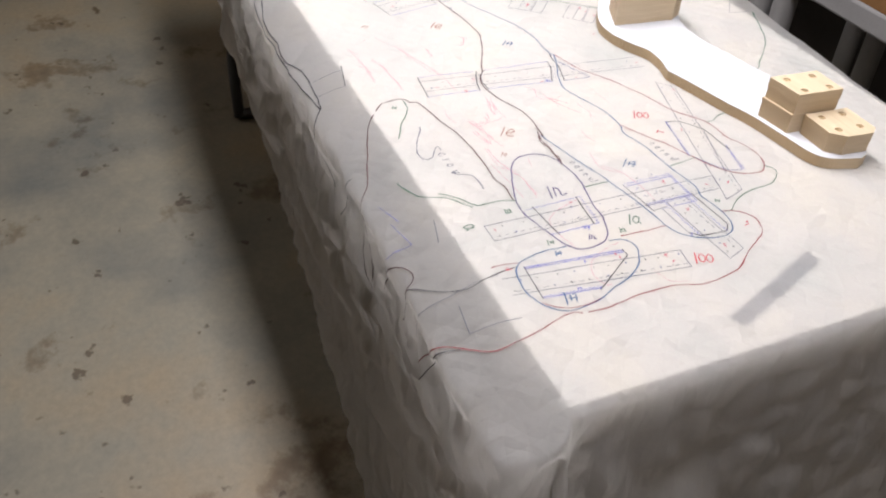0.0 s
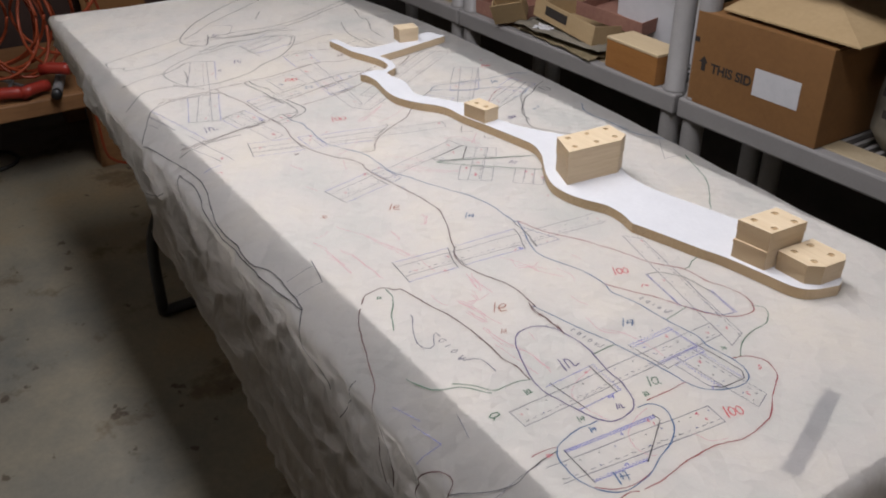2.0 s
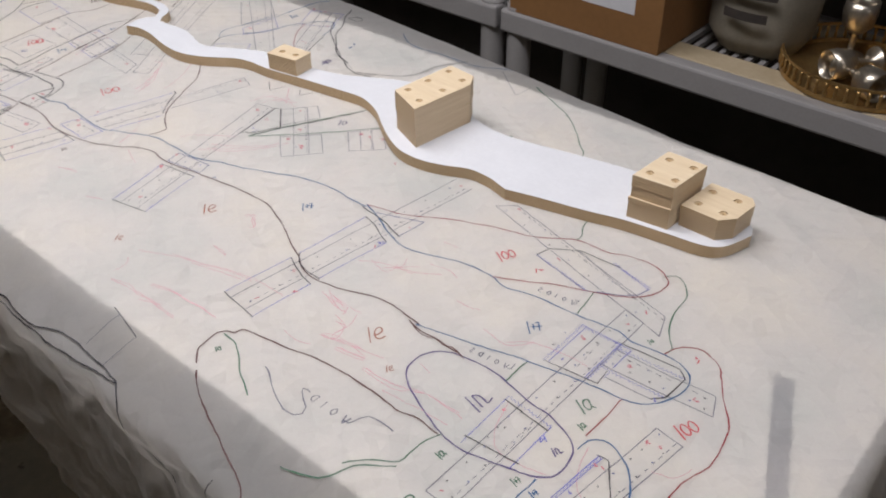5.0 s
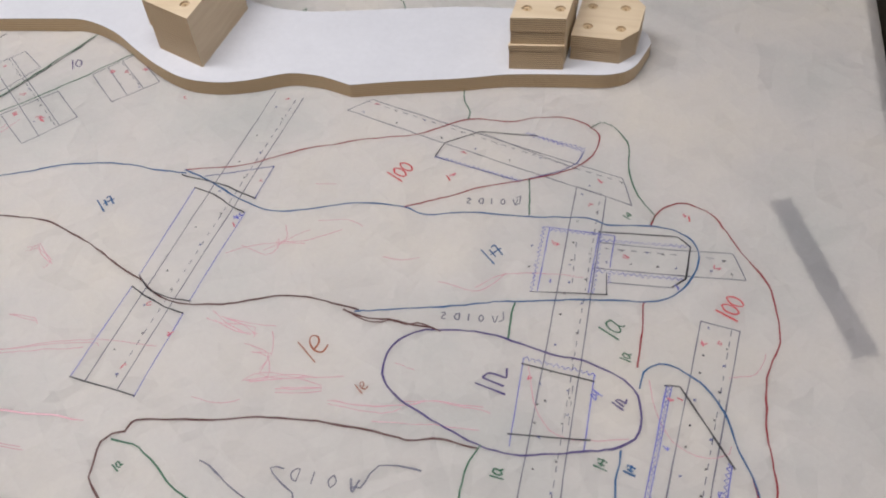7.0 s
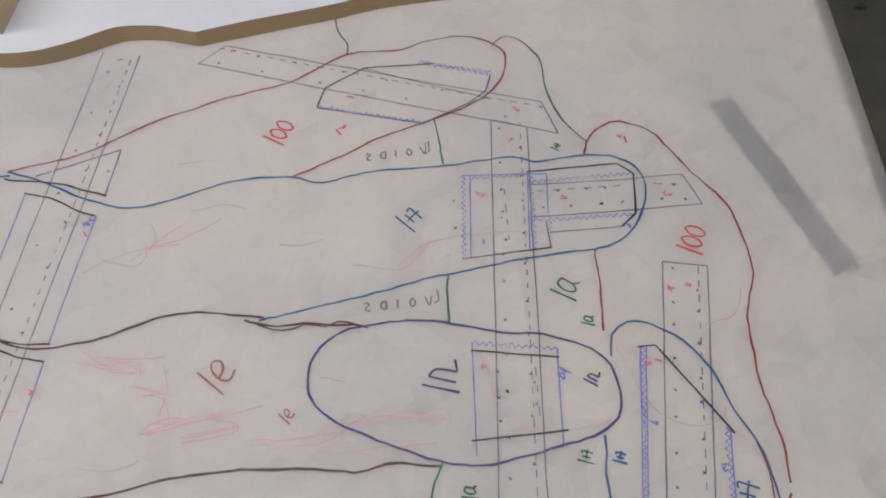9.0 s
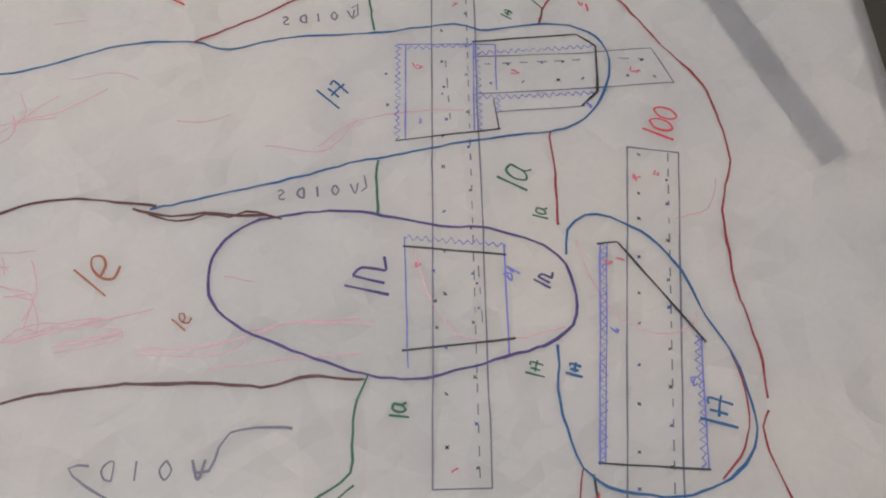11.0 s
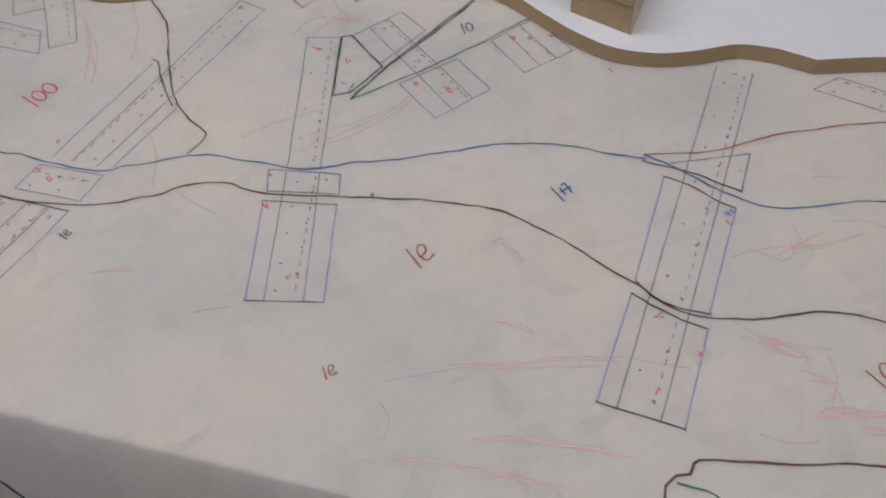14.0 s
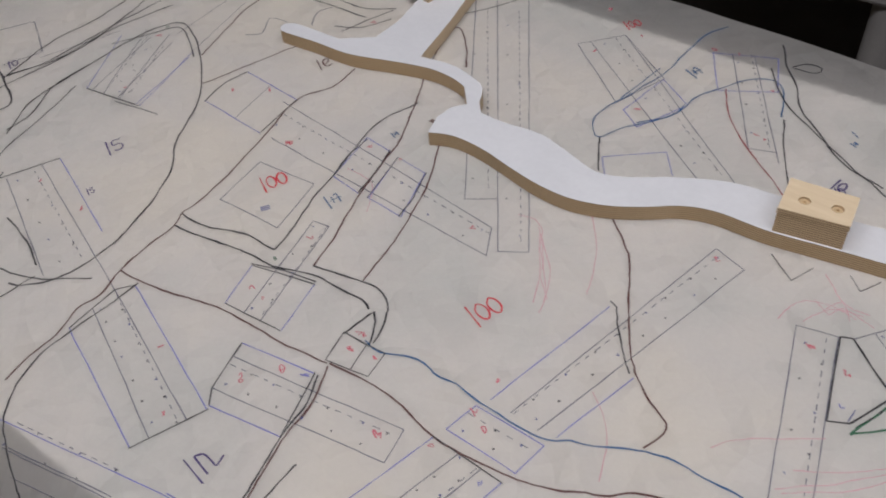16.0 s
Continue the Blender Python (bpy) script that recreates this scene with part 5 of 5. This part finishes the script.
def canvas_bag():
    bm = bmesh.new()
    n, rings = 26, []
    for k, (z, r) in enumerate(((0.001, 0.04), (0.004, 0.088), (0.04, 0.105), (0.12, 0.108), (0.22, 0.098), (0.32, 0.088), (0.40, 0.07), (0.44, 0.03))):
        ring = []
        for i in range(n):
            a = 2 * math.pi * i / n
            w = r * (1 + 0.16 * noise.noise(Vector((math.cos(a) * 1.6, math.sin(a) * 1.6, z * 9))))
            ring.append(bm.verts.new((w * math.cos(a), 0.9 * w * math.sin(a), z)))
        rings.append(ring)
    for a, b in zip(rings, rings[1:]):
        for k in range(n):
            bm.faces.new((a[k], a[(k + 1) % n], b[(k + 1) % n], b[k]))
    bm.faces.new(rings[0][::-1])
    bm.faces.new(rings[-1])
    ob = thing("canvas_bag", "lumpy grey canvas bag with faded dark printing", "bag", pose(0.045, 1.385, SHELF))
    sack = part("sack", bm, CANVAS, ob, smooth=True)
    for i, (z, w) in enumerate(((0.085, 0.07), (0.13, 0.09), (0.175, 0.08), (0.215, 0.05))):
        strip = bmesh.new()
        last = None
        for k in range(9):
            a = -math.pi / 2 - w / 0.2 + k / 8 * w / 0.1
            r = 0.128
            pair = [strip.verts.new((r * math.cos(a), 0.9 * r * math.sin(a), z + dz)) for dz in (0, 0.018)]
            if last:
                strip.faces.new((last[0], pair[0], pair[1], last[1]))
            last = pair
        part("printed_bar", strip, PRINT_BLACK, sack)


canvas_bag()


def gallery_tray():
    ob = thing("gallery_tray", "round tarnished brass tray with a pierced gallery rim", "tray", pose(0.262, 1.372, SHELF))
    part("dish", lathe([(0.0, 0.004), (0.150, 0.004), (0.152, 0.010), (0.156, 0.010), (0.156, 0.001), (0.0, 0.001)], 48), BRASS, ob, smooth=False)
    part("rim", lathe([(0.154, 0.038), (0.154, 0.043), (0.158, 0.043), (0.158, 0.038), (0.154, 0.038)], 48), BRASS, ob)
    post = None
    for i in range(52):
        a = 2 * math.pi * i / 52
        if post is None:
            post = part("baluster", lathe([(0.0, 0.010), (0.0026, 0.010), (0.0042, 0.017), (0.0022, 0.024), (0.0042, 0.031), (0.0026, 0.038), (0.0, 0.038)], 8), BRASS, ob, smooth=True)
            post.location = (0.1555 * math.cos(a), 0.1555 * math.sin(a), 0)
        else:
            p = new("baluster", post.data)
            p.parent, p.location = ob, (0.1555 * math.cos(a), 0.1555 * math.sin(a), 0)


gallery_tray()


def goblet(x, y, z, turn, lean, mat, label, scale=1.0):
    ob = thing("goblet", label, "cup", pose(x, y, z, lean, 0, turn), group="metal cups on the tray")
    s = scale
    part("bowl", lathe([(0.0, 0.045 * s), (0.012 * s, 0.046 * s), (0.026 * s, 0.06 * s), (0.030 * s, 0.085 * s), (0.028 * s, 0.105 * s), (0.0265 * s, 0.105 * s), (0.028 * s, 0.085 * s), (0.02 * s, 0.058 * s), (0.0, 0.05 * s)], 28), mat, ob, smooth=True)
    part("stem", lathe([(0.0, 0.0), (0.027 * s, 0.0), (0.026 * s, 0.004 * s), (0.006 * s, 0.012 * s), (0.005 * s, 0.03 * s), (0.008 * s, 0.036 * s), (0.005 * s, 0.042 * s), (0.010 * s, 0.0455 * s), (0.0, 0.0455 * s)], 24), mat, ob, smooth=True)


goblet(0.232, 1.315, SHELF + 0.034, 60, 90, SILVER, "tarnished silver goblet lying on the tray")
goblet(0.335, 1.40, SHELF + 0.004, 0, 0, BRASS, "small brass goblet standing on the tray", 0.9)
goblet(0.21, 1.43, SHELF + 0.004, 20, 0, SILVER, "silver goblet standing on the tray", 1.1)
goblet(0.275, 1.375, SHELF + 0.034, -35, 88, SILVER, "silver goblet tipped over on the tray", 1.0)

lamp_box = thing("lamp_carton", "small white and green printed carton in the shadow", "box", pose(0.44, 1.29, 0.0015, 0, 0, 30))
part("body", box(-0.09, 0.09, -0.06, 0.06, 0.0, 0.40, 0.002), WHITE_SHEET, lamp_box)
part("printed_band", box(-0.0915, -0.0905, -0.055, 0.055, 0.27, 0.33), GREEN_PRINT, lamp_box)
part("printed_band", box(-0.085, 0.085, -0.0615, -0.0605, 0.27, 0.33), GREEN_PRINT, lamp_box)
low_box = thing("cardboard_box", "plain brown carton standing on the floor below the shelf", "box", pose(0.62, 1.42, 0.001))
part("body", box(-0.10, 0.16, -0.10, 0.14, 0.0, 0.43, 0.003), CARD, low_box)
part("lid", box(-0.102, 0.162, -0.102, 0.142, 0.4305, 0.445, 0.003), CARD, low_box)

# ---- the low bench past the table's end ----
bench = thing("low_bench", "low worn brown wooden bench heaped with cords and tools", "bench")
part("top", box(-3.0, -2.30, -1.1, 0.62, 0.262, 0.322, 0.006), BENCH_WOOD, bench)
for x in (-2.95, -2.42):
    for y in (-1.05, 0.16):
        part("leg", box(x, x + 0.08, y, y + 0.08, 0.001, 0.2615, 0.004), BENCH_WOOD, bench)
backing = thing("dark_cabinet", "dark brown cabinet standing behind the bench", "cabinet")
part("carcass", box(-3.75, -3.15, -1.4, 1.0, 0.001, 1.5, 0.01), mottled("dark_stained_wood", (0.03, 0.014, 0.010), (0.055, 0.028, 0.02), 4, 0.6, relief=0.2), backing)
for y in (-1.38, -0.57, 0.24):
    part("door", box(-3.149, -3.13, y, y + 0.74, 0.06, 1.46, 0.004), mottled("dark_stained_wood", (0.03, 0.014, 0.010), (0.055, 0.028, 0.02), 4, 0.6, relief=0.2), backing)
sheet_card = thing("cardboard_sheet", "brown cardboard sheet leaning behind the table", "cardboard", pose(-2.9, 0.42, 0.3225, 0, -12, 0))
part("panel", box(0.0, 0.006, -0.10, 0.16, 0.0, 0.50, 0.001), CARD, sheet_card)

coil = thing("extension_cord", "orange extension cord coiled in a loose heap", "cord")
rng = random.Random(5)
for k in range(11):
    cy, cz, r = rng.uniform(-0.16, 0.14), rng.uniform(0.50, 0.60), rng.uniform(0.11, 0.17)
    ring = []
    for i in range(15):
        a = 2 * math.pi * i / 14
        ring.append((-2.42 + 0.05 * math.sin(a * 2 + k) + rng.uniform(-0.012, 0.012), cy + r * math.cos(a), max(0.333, cz + r * 1.15 * math.sin(a))))
    part("loop", tube(ring, 0.0055, 7, 0.025), ORANGE_RUBBER, coil, smooth=True)
part("loop", tube([(-2.40, 0.10, 0.52), (-2.34, 0.22, 0.60), (-2.35, 0.30, 0.72), (-2.42, 0.26, 0.80)], 0.0055, 7), ORANGE_RUBBER, coil, smooth=True)
part("loop", tube([(-2.285, 0.16, 0.33), (-2.28, 0.165, 0.20), (-2.29, 0.18, 0.06), (-2.30, 0.26, 0.008)], 0.0055, 7), ORANGE_RUBBER, coil, smooth=True)

for x, y, z, turn in ((-2.33, -0.01, 0.352, 25), (-2.345, 0.075, 0.405, -35), (-2.33, -0.10, 0.352, -15)):
    clamp = thing("bar_clamp", "steel bar clamp with a red plastic handle", "clamp", pose(x, y, z, 0, 0, turn), group="clamps on the bench")
    part("handle", tube([(0, -0.055, 0), (0, -0.02, 0.006), (0, 0.03, 0.004), (0, 0.05, 0)], 0.021, 12), RED_PLASTIC, clamp, smooth=True)
    part("bar", box(-0.30, -0.005, -0.006, 0.006, -0.004, 0.004, 0.001), STEEL, clamp)
    part("jaw", box(-0.05, -0.03, -0.03, 0.05, -0.012, 0.012, 0.004), BLACK_STEEL, clamp)
pipe = thing("steel_pipe", "short grey steel pipe lying on the bench", "pipe", pose(-2.32, 0.065, 0.3405))
part("barrel", tube([(-0.18, 0.05, 0.0), (-0.08, 0.02, 0.0), (0.05, -0.02, 0.0)], 0.018, 16), STEEL, pipe, smooth=True)
part("collar", tube([(0.03, -0.014, 0.0), (0.055, -0.0215, 0.0)], 0.0182, 16, smooth=False), BLACK_STEEL, pipe, smooth=True)
cable = thing("black_cable", "black rubber cable looped on the concrete floor", "cable")
part("loop", tube([(-2.62, -0.45, 0.008), (-2.55, -0.30, 0.008), (-2.52, -0.16, 0.010), (-2.60, -0.09, 0.008), (-2.70, -0.13, 0.008), (-2.68, -0.24, 0.018), (-2.56, -0.30, 0.024), (-2.48, -0.42, 0.008), (-2.47, -0.62, 0.008)], 0.007, 8), BLACK_RUBBER, cable, smooth=True)

# ---- assumed ceiling fixtures, unseen, one at each area lamp ----
GLOW = bpy.data.materials.new("tube_glow")
GLOW.use_nodes = True
GLOW.node_tree.nodes["Principled BSDF"].inputs["Emission Color"].default_value = (1, 0.97, 0.94, 1)
GLOW.node_tree.nodes["Principled BSDF"].inputs["Emission Strength"].default_value = 2.0
for x, y in LAMPS:
    fixture = thing("assumed_fixture", "assumed white twin-tube ceiling light, out of view", "ceiling light", pose(x, y, 2.39))
    part("housing", box(-0.64, 0.64, -0.12, 0.12, 0.03, 0.109, 0.006), TABLE_WHITE, fixture)
    for y0 in (-0.06, 0.06):
        part("tube", tube([(-0.6, y0, 0.012), (0.6, y0, 0.012)], 0.013, 12, smooth=False), GLOW, fixture, smooth=True)
